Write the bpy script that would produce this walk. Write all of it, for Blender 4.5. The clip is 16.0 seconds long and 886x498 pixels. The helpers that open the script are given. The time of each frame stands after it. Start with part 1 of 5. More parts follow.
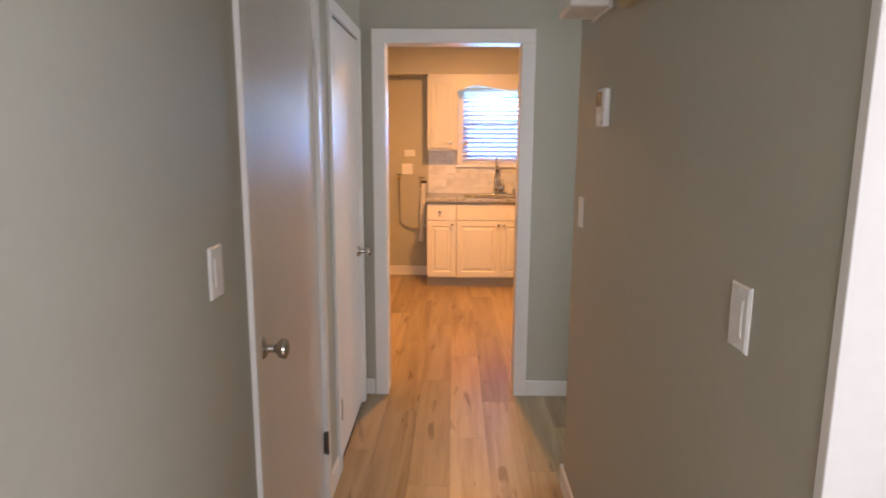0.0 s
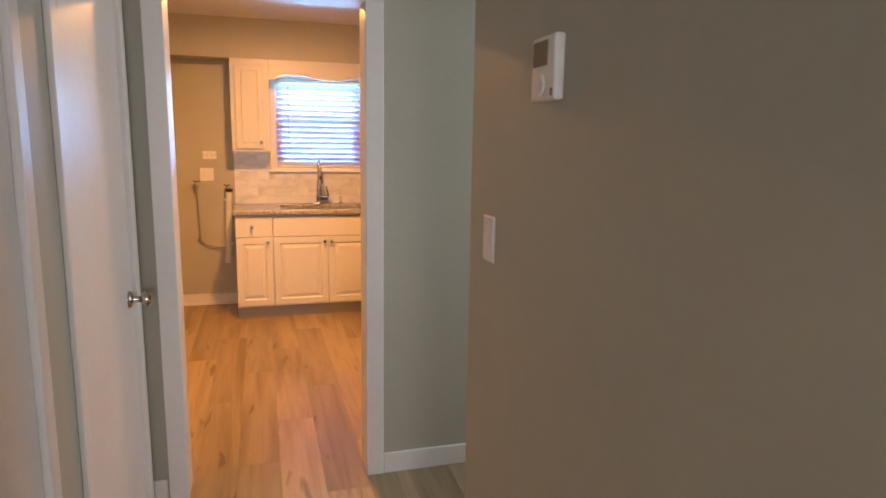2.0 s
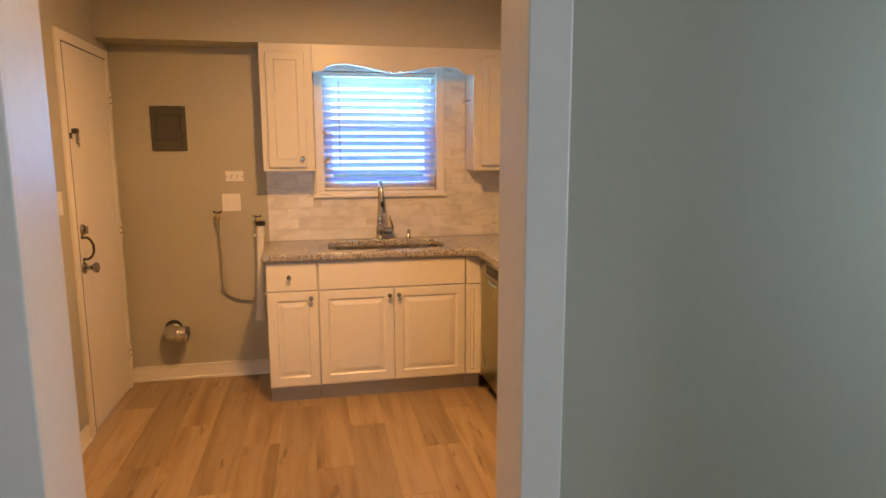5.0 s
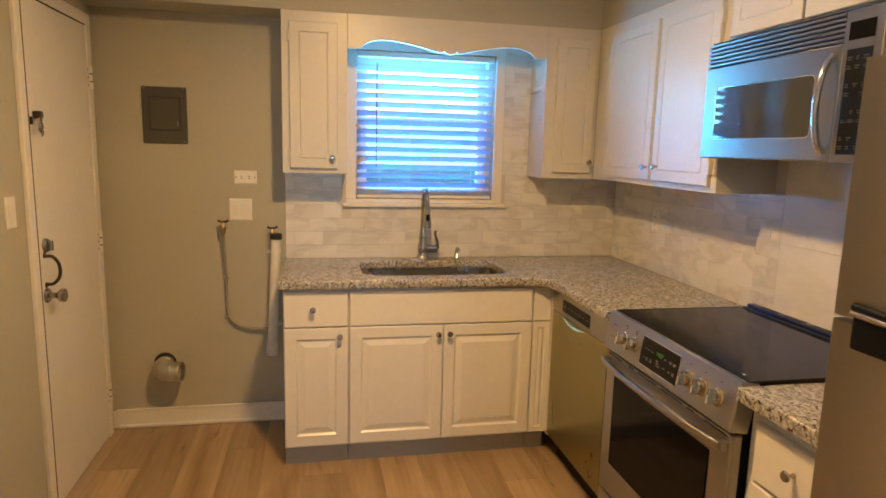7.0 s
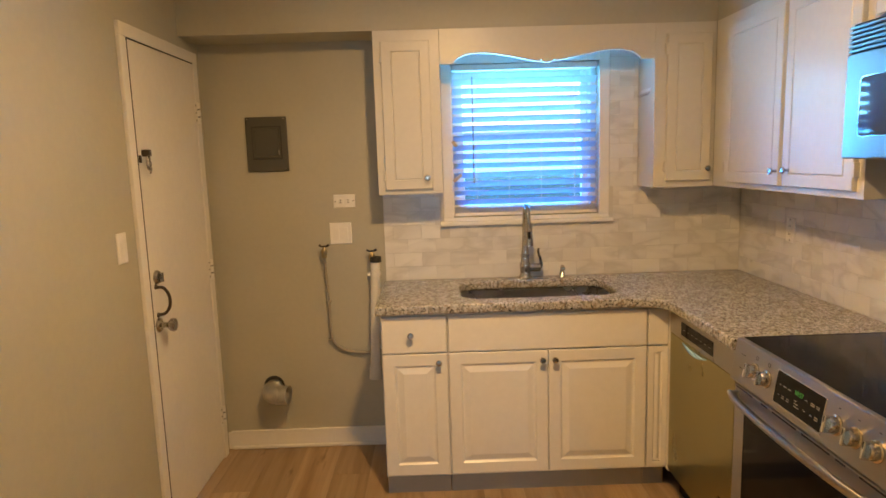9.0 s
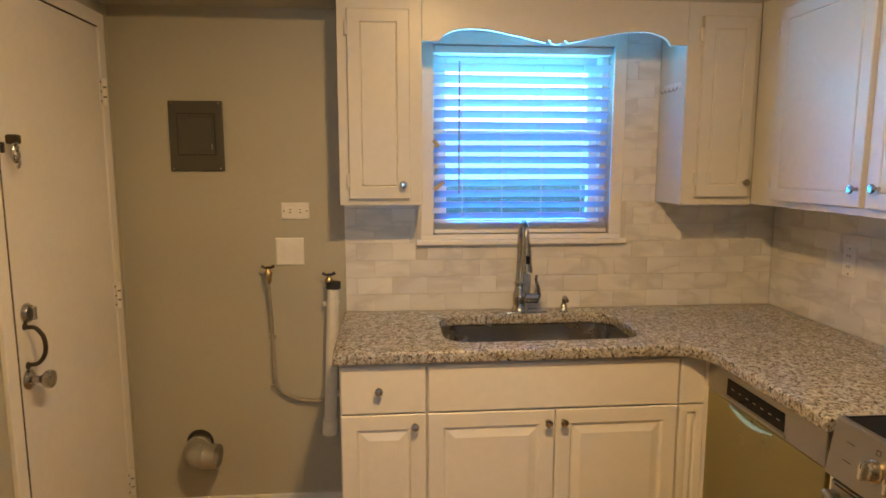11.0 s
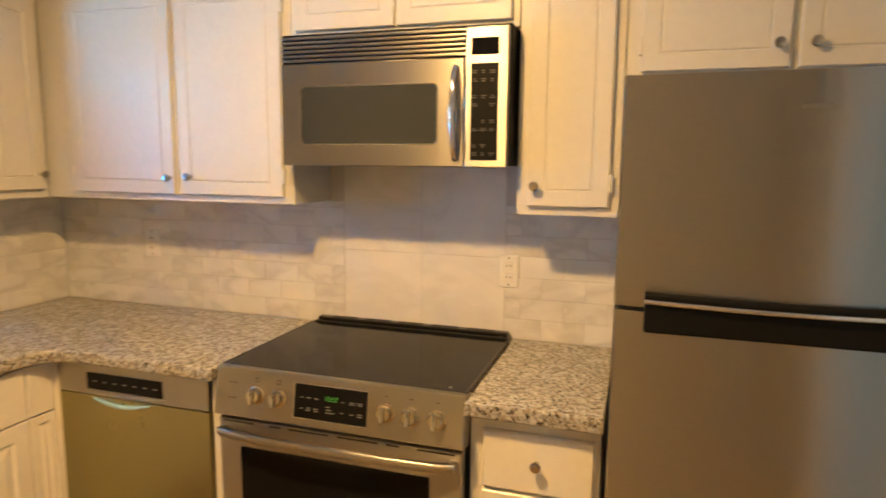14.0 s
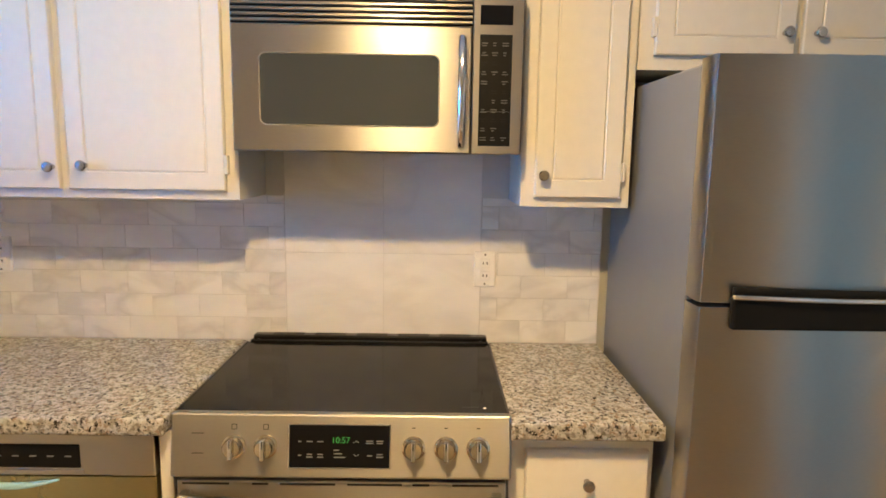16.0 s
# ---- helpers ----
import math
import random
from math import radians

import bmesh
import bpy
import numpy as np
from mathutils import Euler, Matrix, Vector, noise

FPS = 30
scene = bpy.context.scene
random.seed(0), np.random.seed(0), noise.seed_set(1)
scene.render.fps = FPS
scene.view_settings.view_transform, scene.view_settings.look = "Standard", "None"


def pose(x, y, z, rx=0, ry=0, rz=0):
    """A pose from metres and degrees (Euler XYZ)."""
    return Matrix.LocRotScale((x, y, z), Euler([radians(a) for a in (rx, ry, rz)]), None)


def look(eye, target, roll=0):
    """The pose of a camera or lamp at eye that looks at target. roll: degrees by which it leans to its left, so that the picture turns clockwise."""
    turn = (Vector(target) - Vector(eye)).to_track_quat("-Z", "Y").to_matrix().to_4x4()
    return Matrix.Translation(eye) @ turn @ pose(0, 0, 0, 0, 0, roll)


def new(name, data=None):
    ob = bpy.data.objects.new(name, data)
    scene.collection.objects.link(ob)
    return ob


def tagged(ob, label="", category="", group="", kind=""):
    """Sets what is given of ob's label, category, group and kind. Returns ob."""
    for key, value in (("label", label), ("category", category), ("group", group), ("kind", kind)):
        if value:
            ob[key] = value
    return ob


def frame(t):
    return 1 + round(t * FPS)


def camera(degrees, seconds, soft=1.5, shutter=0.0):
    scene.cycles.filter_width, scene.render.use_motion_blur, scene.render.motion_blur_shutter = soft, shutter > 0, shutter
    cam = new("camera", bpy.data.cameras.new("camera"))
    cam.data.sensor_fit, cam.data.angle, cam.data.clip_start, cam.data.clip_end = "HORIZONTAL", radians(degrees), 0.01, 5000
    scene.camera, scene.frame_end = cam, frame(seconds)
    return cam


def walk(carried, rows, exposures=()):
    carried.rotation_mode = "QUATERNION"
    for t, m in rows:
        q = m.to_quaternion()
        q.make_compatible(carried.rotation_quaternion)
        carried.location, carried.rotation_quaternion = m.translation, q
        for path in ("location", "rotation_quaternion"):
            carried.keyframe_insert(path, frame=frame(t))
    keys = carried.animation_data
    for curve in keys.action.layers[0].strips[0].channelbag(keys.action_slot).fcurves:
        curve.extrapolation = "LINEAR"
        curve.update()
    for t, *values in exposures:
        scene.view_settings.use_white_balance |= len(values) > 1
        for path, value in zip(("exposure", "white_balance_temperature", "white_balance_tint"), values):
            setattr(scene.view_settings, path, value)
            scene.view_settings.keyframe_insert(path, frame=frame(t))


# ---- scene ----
cam = camera(70.6, 16.0, 1.6, 0.3)
PATH = [
    (0, (0.149, 0.339, 1.527), (0.114, 2.307, 1.174), 0.3),
    (0.5, (0.11, 0.526, 1.505), (0.357, 2.483, 1.17), -0.8),
    (1, (0.096, 0.711, 1.495), (0.561, 2.627, 1.163), 0.8),
    (1.5, (0.034, 0.97, 1.496), (0.717, 2.82, 1.161), 1.9),
    (2, (0.092, 1.29, 1.475), (0.643, 3.184, 1.145), 0.9),
    (2.5, (0.148, 1.587, 1.479), (0.607, 3.503, 1.136), 1.7),
    (3, (0.138, 1.872, 1.501), (0.645, 3.782, 1.194), 2.8),
    (3.5, (0.161, 2.129, 1.506), (0.648, 4.042, 1.183), -0.7),
    (4, (0.169, 2.393, 1.513), (0.582, 4.326, 1.208), -0.8),
    (4.2, (0.178, 2.497, 1.505), (0.603, 4.428, 1.201), 0.2),
    (6.3, (0.107, 3.536, 1.502), (0.445, 5.482, 1.193), -1.2),
    (6.5, (0.075, 3.619, 1.518), (0.46, 5.555, 1.199), 1.0),
    (7, (0.031, 3.768, 1.527), (0.423, 5.704, 1.209), 1.5),
    (7.5, (0.032, 3.822, 1.548), (0.229, 5.788, 1.239), 0.6),
    (8, (0.078, 3.859, 1.558), (0.155, 5.834, 1.252), -1.1),
    (8.5, (0.125, 3.883, 1.563), (0.141, 5.859, 1.259), -2.4),
    (8.7, (0.133, 3.885, 1.561), (0.147, 5.863, 1.264), -2.1),
    (10.8, (0.032, 4.48, 1.546), (0.186, 6.456, 1.277), 0.1),
    (11, (0.045, 4.561, 1.546), (0.218, 6.535, 1.275), 0.0),
    (11.5, (0.016, 4.702, 1.546), (0.34, 6.658, 1.283), -0.6),
    (12, (-0.162, 4.794, 1.544), (0.751, 6.55, 1.255), 0.8),
    (12.5, (-0.261, 4.765, 1.55), (0.934, 6.348, 1.292), 3.0),
    (13, (-0.331, 4.675, 1.538), (1.084, 6.064, 1.276), 0.3),
    (13.5, (-0.371, 4.673, 1.517), (1.252, 5.813, 1.262), 0.2),
    (14, (-0.366, 4.763, 1.529), (1.522, 5.363, 1.257), 0.6),
    (14.5, (-0.368, 4.818, 1.526), (1.592, 5.117, 1.259), 0.6),
    (15, (-0.301, 4.931, 1.517), (1.667, 5.152, 1.239), 2.2),
    (15.5, (-0.214, 5.149, 1.511), (1.754, 5.347, 1.215), -0.5),
    (16, (-0.205, 5.352, 1.508), (1.774, 5.329, 1.218), 0.9),
]
EXPOSURES = [(0, -0.14, 10300, 43), (0.5, -0.2, 10200, 42), (1.5, -0.25, 10400, 43), (3.0, -0.28, 10500, 43), (3.5, -0.24, 10000, 42), (4.0, -0.45, 10000, 42), (6.5, -0.58, 6950, 11), (8.5, -0.60, 6800, 11), (11, -0.80, 6600, 9), (12.0, -0.82, 6950, 9), (13.0, -0.70, 8200, 12), (13.5, -0.56, 8300, 13), (14.5, 0.02, 6200, 5), (16, -0.06, 5600, 5)]
walk(cam, [(t, look(eye, target, roll)) for t, eye, target, roll in PATH], EXPOSURES)

# ---------------------------------------------------------------- light
world = bpy.data.worlds.new("sky")
scene.world = world
world.use_nodes = True
wn = world.node_tree.nodes
sky = wn.new("ShaderNodeTexSky")
sky.sky_type = "NISHITA"
sky.sun_disc = False
sky.sun_elevation = radians(38)
sky.sun_rotation = radians(200)
wn["Background"].inputs["Strength"].default_value = 0.13
world.node_tree.links.new(sky.outputs["Color"], wn["Background"].inputs["Color"])

sun_data = bpy.data.lights.new("sun", "SUN")
sun_data.energy, sun_data.angle, sun_data.color = 4.6, radians(0.5), (1.0, 0.95, 0.88)
sun = new("sun", sun_data)
sun.matrix_world = look((3, -20, 15), (0, 0, 0))

LAMP = (0.29, 5.51, 2.42)
WARM = (1.0, 0.61, 0.24)
bulb_data = bpy.data.lights.new("kitchen_bulb", "POINT")
bulb_data.energy, bulb_data.shadow_soft_size, bulb_data.color = 14, 0.07, WARM
bulb = new("kitchen_bulb", bulb_data)
bulb.location = LAMP
disc_data = bpy.data.lights.new("kitchen_lamp_disc", "AREA")
disc_data.shape, disc_data.size, disc_data.energy, disc_data.color = "DISK", 0.14, 57, WARM
disc = new("kitchen_lamp_disc", disc_data)
disc.location = LAMP


def window_light(name, at, target, w, h, watts, colour):
    data = bpy.data.lights.new(name, "AREA")
    data.shape, data.size, data.size_y, data.energy, data.color = "RECTANGLE", w, h, watts, colour
    ob = new(name, data)
    ob.matrix_world = look(at, target)
    return ob


DAY = (0.43, 0.71, 1.0)
BLUE_DAY = (0.10, 0.53, 1.0)
window_light("kitchen_daylight", (0.62, 7.395, 1.63), (0.62, 5.0, 1.45), 0.745, 0.72, 108, BLUE_DAY)
window_light("hall_daylight", (0.13, -1.70, 1.45), (0.13, 2.0, 1.15), 0.8, 0.8, 54, DAY)
window_light("side_room_daylight", (1.74, 0.67, 1.45), (0.6, 0.72, 1.40), 0.9, 1.1, 34, DAY)
window_light("passage_daylight", (2.55, 3.37, 1.5), (0.6, 3.5, 1.3), 0.8, 1.2, 31, (0.38, 0.71, 1.0))


# ---------------------------------------------------------------- materials
class Nodes:
    """A principled material with short ways to add nodes."""

    def __init__(self, name, colour=(0.8, 0.8, 0.8), rough=0.5, metal=0.0):
        self.m = bpy.data.materials.new(name)
        self.m.use_nodes = True
        self.t = self.m.node_tree
        self.b = self.t.nodes["Principled BSDF"]
        self.b.inputs["Base Color"].default_value = (*colour, 1)
        self.b.inputs["Roughness"].default_value = rough
        self.b.inputs["Metallic"].default_value = metal

    def add(self, kind, **values):
        n = self.t.nodes.new(kind)
        for k, v in values.items():
            n.inputs[k.replace("_", " ")].default_value = v
        return n

    def link(self, a, b):
        self.t.links.new(a, b)

    def coords(self, scale=(1, 1, 1), turn=(0, 0, 0)):
        g = self.add("ShaderNodeNewGeometry")
        mp = self.add("ShaderNodeMapping")
        mp.inputs["Scale"].default_value = scale
        mp.inputs["Rotation"].default_value = turn
        self.link(g.outputs["Position"], mp.inputs["Vector"])
        return mp.outputs["Vector"]

    def noise(self, vec, scale, detail=4, rough=0.55, distort=0.0):
        n = self.add("ShaderNodeTexNoise", Scale=scale, Detail=detail, Roughness=rough, Distortion=distort)
        self.link(vec, n.inputs["Vector"])
        return n.outputs["Fac"]

    def ramp(self, fac, stops):
        r = self.add("ShaderNodeValToRGB")
        while len(r.color_ramp.elements) < len(stops):
            r.color_ramp.elements.new(0.5)
        for e, (p, c) in zip(r.color_ramp.elements, stops):
            e.position, e.color = p, (*c, 1) if len(c) == 3 else c
        self.link(fac, r.inputs["Fac"])
        return r.outputs["Color"]

    def mix(self, fac, a, b, how="MIX"):
        n = self.t.nodes.new("ShaderNodeMix")
        n.data_type, n.blend_type = "RGBA", how
        for slot, v in ((0, fac), (6, a), (7, b)):
            if hasattr(v, "is_linked"):
                self.link(v, n.inputs[slot])
            else:
                n.inputs[slot].default_value = v if slot == 0 else (*v, 1)
        return n.outputs[2]

    def bump(self, height, strength=0.2, distance=0.002):
        n = self.add("ShaderNodeBump", Strength=strength, Distance=distance)
        self.link(height, n.inputs["Height"])
        self.link(n.outputs["Normal"], self.b.inputs["Normal"])

    def colour(self, out):
        self.link(out, self.b.inputs["Base Color"])

    def roughness(self, fac, lo, hi):
        n = self.add("ShaderNodeMapRange", To_Min=lo, To_Max=hi)
        self.link(fac, n.inputs["Value"])
        self.link(n.outputs["Result"], self.b.inputs["Roughness"])


def paint(name, colour, rough, stain=0.12, relief=0.12, fine=260):
    n = Nodes(name, colour, rough)
    v = n.coords()
    big, small = n.noise(v, 1.7, 5), n.noise(v, 38, 4)
    dark = tuple(c * (1 - stain) for c in colour)
    c = n.ramp(big, [(0.3, dark), (0.7, colour)])
    n.colour(n.mix(0.18, c, n.ramp(small, [(0.35, tuple(c * 0.88 for c in colour)), (0.65, tuple(min(1, c * 1.05) for c in colour))])))
    n.roughness(big, rough - 0.06, rough + 0.08)
    n.bump(n.noise(v, fine, 3), relief, 0.001)
    return n.m


def metal(name, colour, rough, brushed=None, smear=0.08):
    n = Nodes(name, colour, rough, 1.0)
    v = n.coords(brushed or (1, 1, 1))
    fine = n.noise(v, 60, 4)
    n.roughness(n.noise(n.coords(), 5, 5), rough - smear, rough + smear)
    n.colour(n.ramp(fine, [(0.3, tuple(c * 0.9 for c in colour)), (0.7, colour)]))
    n.bump(fine, 0.06 if brushed else 0.02, 0.0006)
    return n.m


def plastic(name, colour, rough=0.35):
    n = Nodes(name, colour, rough)
    v = n.coords()
    f = n.noise(v, 24, 4)
    n.colour(n.ramp(f, [(0.3, tuple(c * 0.9 for c in colour)), (0.7, colour)]))
    n.roughness(n.noise(v, 7, 3), rough - 0.06, rough + 0.1)
    return n.m


def make_granite():
    n = Nodes("granite", (0.5, 0.48, 0.44), 0.2)
    v = n.coords()
    warp = n.mix(0.012, v, n.noise(v, 60, 3))
    cells = n.add("ShaderNodeTexVoronoi", Scale=135.0, Randomness=1.0)
    n.link(warp, cells.inputs["Vector"])
    base = n.ramp(cells.outputs["Color"], [(0.0, (0.10, 0.09, 0.075)), (0.28, (0.26, 0.24, 0.20)), (0.5, (0.38, 0.365, 0.34)), (0.75, (0.51, 0.495, 0.47)), (1.0, (0.24, 0.23, 0.215))])
    pale = n.noise(v, 44, 4, 0.65)
    c = n.mix(n.ramp(pale, [(0.50, (0, 0, 0)), (0.62, (0.8, 0.8, 0.8))]), base, (0.56, 0.545, 0.52))
    tan = n.noise(v, 75, 4, 0.65)
    c = n.mix(n.ramp(tan, [(0.57, (0, 0, 0)), (0.62, (0.85, 0.85, 0.85))]), c, (0.27, 0.19, 0.12))
    grey = n.noise(v, 58, 3, 0.6)
    c = n.mix(n.ramp(grey, [(0.32, (0.85, 0.85, 0.85)), (0.39, (0, 0, 0))]), c, (0.21, 0.20, 0.19))
    dots = n.noise(v, 95, 3, 0.75)
    c = n.mix(n.ramp(dots, [(0.40, (1, 1, 1)), (0.435, (0, 0, 0))]), c, (0.028, 0.024, 0.022))
    n.colour(c)
    n.roughness(dots, 0.13, 0.28)
    return n.m


def make_marble(name, gloss, veins=1.0):
    n = Nodes(name, (0.74, 0.72, 0.69), gloss)
    v = n.coords((1, 1, 2.3))
    info = n.add("ShaderNodeObjectInfo")
    shift = n.add("ShaderNodeVectorMath")
    shift.operation = "MULTIPLY_ADD"
    shift.inputs[1].default_value = (1, 1, 1)
    comb = n.add("ShaderNodeCombineXYZ")
    mul = n.add("ShaderNodeMath")
    mul.operation = "MULTIPLY"
    mul.inputs[1].default_value = 37.0
    n.link(info.outputs["Random"], mul.inputs[0])
    for k in "XYZ":
        n.link(mul.outputs[0], comb.inputs[k])
    n.link(v, shift.inputs[0])
    n.link(comb.outputs[0], shift.inputs[2])
    p = shift.outputs[0]
    vein = n.noise(p, 2.6, 5, 0.5, 0.5)
    cloud = n.noise(p, 4.0, 4)
    c = n.ramp(cloud, [(0.3, (0.75, 0.745, 0.73)), (0.7, (0.82, 0.815, 0.80))])
    c = n.mix(n.ramp(vein, [(0.40, (0, 0, 0)), (0.485, (0.46 * veins,) * 3), (0.53, (0.18 * veins,) * 3), (0.66, (0, 0, 0))]), c, (0.45, 0.435, 0.425))
    tone = n.ramp(info.outputs["Random"], [(0.0, (0.95, 0.94, 0.93)), (0.5, (1, 0.99, 0.98)), (1.0, (0.97, 0.97, 0.975))])
    n.colour(n.mix(1.0, c, tone, "MULTIPLY"))
    n.roughness(cloud, gloss - 0.06, gloss + 0.1)
    n.bump(cloud, 0.05, 0.002)
    return n.m


def make_floor_wood():
    n = Nodes("floor_wood", (0.36, 0.22, 0.12), 0.38)
    info = n.add("ShaderNodeObjectInfo")
    mul = n.add("ShaderNodeMath")
    mul.operation = "MULTIPLY"
    mul.inputs[1].default_value = 53.0
    n.link(info.outputs["Random"], mul.inputs[0])
    comb = n.add("ShaderNodeCombineXYZ")
    for k in "XYZ":
        n.link(mul.outputs[0], comb.inputs[k])

    def moved(scale):
        a = n.add("ShaderNodeVectorMath")
        a.operation = "ADD"
        n.link(n.coords(scale), a.inputs[0])
        n.link(comb.outputs[0], a.inputs[1])
        return a.outputs[0]

    long = n.noise(moved((7.0, 0.45, 1)), 1.5, 5, 0.55, 0.35)
    fine = n.noise(moved((90, 3.0, 1)), 2.0, 5, 0.6)
    knot = n.noise(moved((9, 1.6, 1)), 1.7, 3, 0.5, 0.4)
    c = n.ramp(long, [(0.28, (0.25, 0.155, 0.080)), (0.42, (0.42, 0.29, 0.17)), (0.56, (0.56, 0.41, 0.26)), (0.74, (0.37, 0.25, 0.145))])
    c = n.mix(0.2, c, n.ramp(fine, [(0.3, (0.22, 0.13, 0.065)), (0.7, (0.48, 0.31, 0.18))]))
    c = n.mix(n.ramp(knot, [(0.63, (0, 0, 0)), (0.71, (0.75, 0.75, 0.75))]), c, (0.17, 0.10, 0.05))
    tone = n.ramp(info.outputs["Random"], [(0.0, (0.64, 0.63, 0.62)), (0.5, (0.80, 0.79, 0.78)), (1.0, (0.95, 0.94, 0.93))])
    n.colour(n.mix(1.0, c, tone, "MULTIPLY"))
    n.roughness(long, 0.30, 0.42)
    n.bump(fine, 0.1, 0.0008)
    return n.m


def make_glass(name, tint=(1, 1, 1), dark=0.0):
    n = Nodes(name, tint, 0.02)
    clear = n.add("ShaderNodeBsdfTransparent")
    clear.inputs["Color"].default_value = (*[c * (1 - dark) for c in tint], 1)
    gloss = n.add("ShaderNodeBsdfGlossy", Roughness=0.02)
    fr = n.add("ShaderNodeFresnel", IOR=1.45)
    mix = n.t.nodes.new("ShaderNodeMixShader")
    n.link(fr.outputs[0], mix.inputs[0])
    n.link(clear.outputs[0], mix.inputs[1])
    n.link(gloss.outputs[0], mix.inputs[2])
    n.link(mix.outputs[0], n.t.nodes["Material Output"].inputs["Surface"])
    return n.m


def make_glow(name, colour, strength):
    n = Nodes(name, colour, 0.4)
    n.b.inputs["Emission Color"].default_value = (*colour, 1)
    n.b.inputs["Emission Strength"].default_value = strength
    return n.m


def make_slat():
    n = Nodes("blind_slat", (0.84, 0.85, 0.85), 0.45)
    f = n.noise(n.coords((2, 30, 30)), 3, 4)
    n.colour(n.ramp(f, [(0.3, (0.78, 0.79, 0.80)), (0.7, (0.86, 0.86, 0.86))]))
    lit = n.add("ShaderNodeBsdfTranslucent")
    lit.inputs["Color"].default_value = (0.34, 0.60, 0.92, 1)
    mix = n.t.nodes.new("ShaderNodeMixShader")
    mix.inputs[0].default_value = 0.37
    n.link(n.b.outputs[0], mix.inputs[1])
    n.link(lit.outputs[0], mix.inputs[2])
    n.link(mix.outputs[0], n.t.nodes["Material Output"].inputs["Surface"])
    return n.m


WALL = paint("greige_wall_paint", (0.465, 0.45, 0.375), 0.55, 0.10, 0.2, 180)
CEIL = paint("ceiling_paint", (0.72, 0.71, 0.69), 0.8, 0.08, 0.3, 120)
TRIM = paint("white_trim_paint", (0.82, 0.80, 0.765), 0.36, 0.08, 0.08, 90)
DOOR = paint("white_door_paint", (0.81, 0.79, 0.76), 0.40, 0.10, 0.14, 60)
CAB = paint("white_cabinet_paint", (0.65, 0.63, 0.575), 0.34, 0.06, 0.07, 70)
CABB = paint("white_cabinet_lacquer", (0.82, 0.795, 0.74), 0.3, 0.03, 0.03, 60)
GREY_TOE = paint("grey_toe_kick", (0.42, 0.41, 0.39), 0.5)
# Near-black fill painting the shade of gaps, slots and holes; also the fridge gasket.
DARKGAP = plastic("dark_gap", (0.03, 0.028, 0.025), 0.7)
SUBFLOOR = plastic("dark_underlay", (0.06, 0.04, 0.03), 0.8)
STEEL = metal("brushed_steel", (0.44, 0.42, 0.38), 0.37, (1, 1, 40))
STEEL_V = metal("brushed_steel_fridge", (0.46, 0.43, 0.385), 0.30, (1, 1, 30), 0.03)
for brushed_metal, stretch in ((STEEL, 0.85), (STEEL_V, 1.0)):
    tree = brushed_metal.node_tree
    grain = tree.nodes.new("ShaderNodeTangent")
    grain.direction_type, grain.axis = "RADIAL", "Z"
    tree.links.new(grain.outputs[0], tree.nodes["Principled BSDF"].inputs["Tangent"])
    tree.nodes["Principled BSDF"].inputs["Anisotropic"].default_value = stretch
    tree.nodes["Principled BSDF"].inputs["Anisotropic Rotation"].default_value = 0.25
STEEL_O = metal("film_covered_steel", (0.38, 0.35, 0.19), 0.3, (1, 1, 20))
SINKM = metal("sink_steel", (0.56, 0.55, 0.53), 0.27, (20, 1, 1))
CHROME = metal("chrome", (0.75, 0.74, 0.72), 0.12)
NICKEL = metal("satin_nickel", (0.50, 0.475, 0.44), 0.2)
BRONZE = metal("dark_bronze", (0.10, 0.085, 0.07), 0.35)
AGED = metal("aged_hinge_metal", (0.22, 0.19, 0.16), 0.4)
BRASS = metal("worn_brass", (0.48, 0.38, 0.22), 0.4)
DUCT = metal("galvanised_duct", (0.62, 0.62, 0.60), 0.35, None, 0.15)
PANELM = paint("grey_breaker_enamel", (0.078, 0.074, 0.060), 0.42, 0.15, 0.05)
FRSIDE = paint("grey_fridge_enamel", (0.20, 0.205, 0.21), 0.35, 0.08, 0.25, 300)
BLACK = plastic("black_plastic", (0.008, 0.008, 0.008), 0.42)
BLACK.node_tree.nodes["Principled BSDF"].inputs["Specular IOR Level"].default_value = 0.12
BLACKG_N = Nodes("black_glass", (0.007, 0.007, 0.008), 0.08)
BLACKG_N.b.inputs["Specular IOR Level"].default_value = 0.11
BLACKG = BLACKG_N.m
GREYG_N = Nodes("grey_oven_window", (0.036, 0.040, 0.038), 0.05)
GREYG_N.b.inputs["Specular IOR Level"].default_value = 0.65
GREYG = GREYG_N.m
BLACKTRIM = plastic("glossy_black_enamel", (0.006, 0.006, 0.006), 0.16)
KEYINK = plastic("key_print", (0.07, 0.07, 0.067), 0.4)
PVC = plastic("white_pvc", (0.78, 0.77, 0.73), 0.35)
PLATE = plastic("white_plate", (0.83, 0.82, 0.79), 0.35)
LCD = plastic("thermostat_lcd", (0.20, 0.16, 0.12), 0.2)
BLUEP = plastic("pale_blue_film", (0.36, 0.60, 0.72), 0.2)
HOSE = plastic("grey_hose", (0.34, 0.31, 0.26), 0.5)
RUBBER = plastic("black_rubber", (0.02, 0.02, 0.02), 0.6)
INK = plastic("pale_print", (0.22, 0.22, 0.21), 0.4)
GREEN = make_glow("green_digits", (0.06, 0.36, 0.07), 0.10)
GLOBE = make_glow("lamp_glass", (1.0, 0.78, 0.50), 3.0)
KNOB = metal("warm_steel", (0.72, 0.63, 0.47), 0.16)
GRANITE = make_granite()
MARBLE = make_marble("marble_tile", 0.22)
MARBLE_SLAB = make_marble("marble_slab", 0.22, 0.4)
WOOD = make_floor_wood()
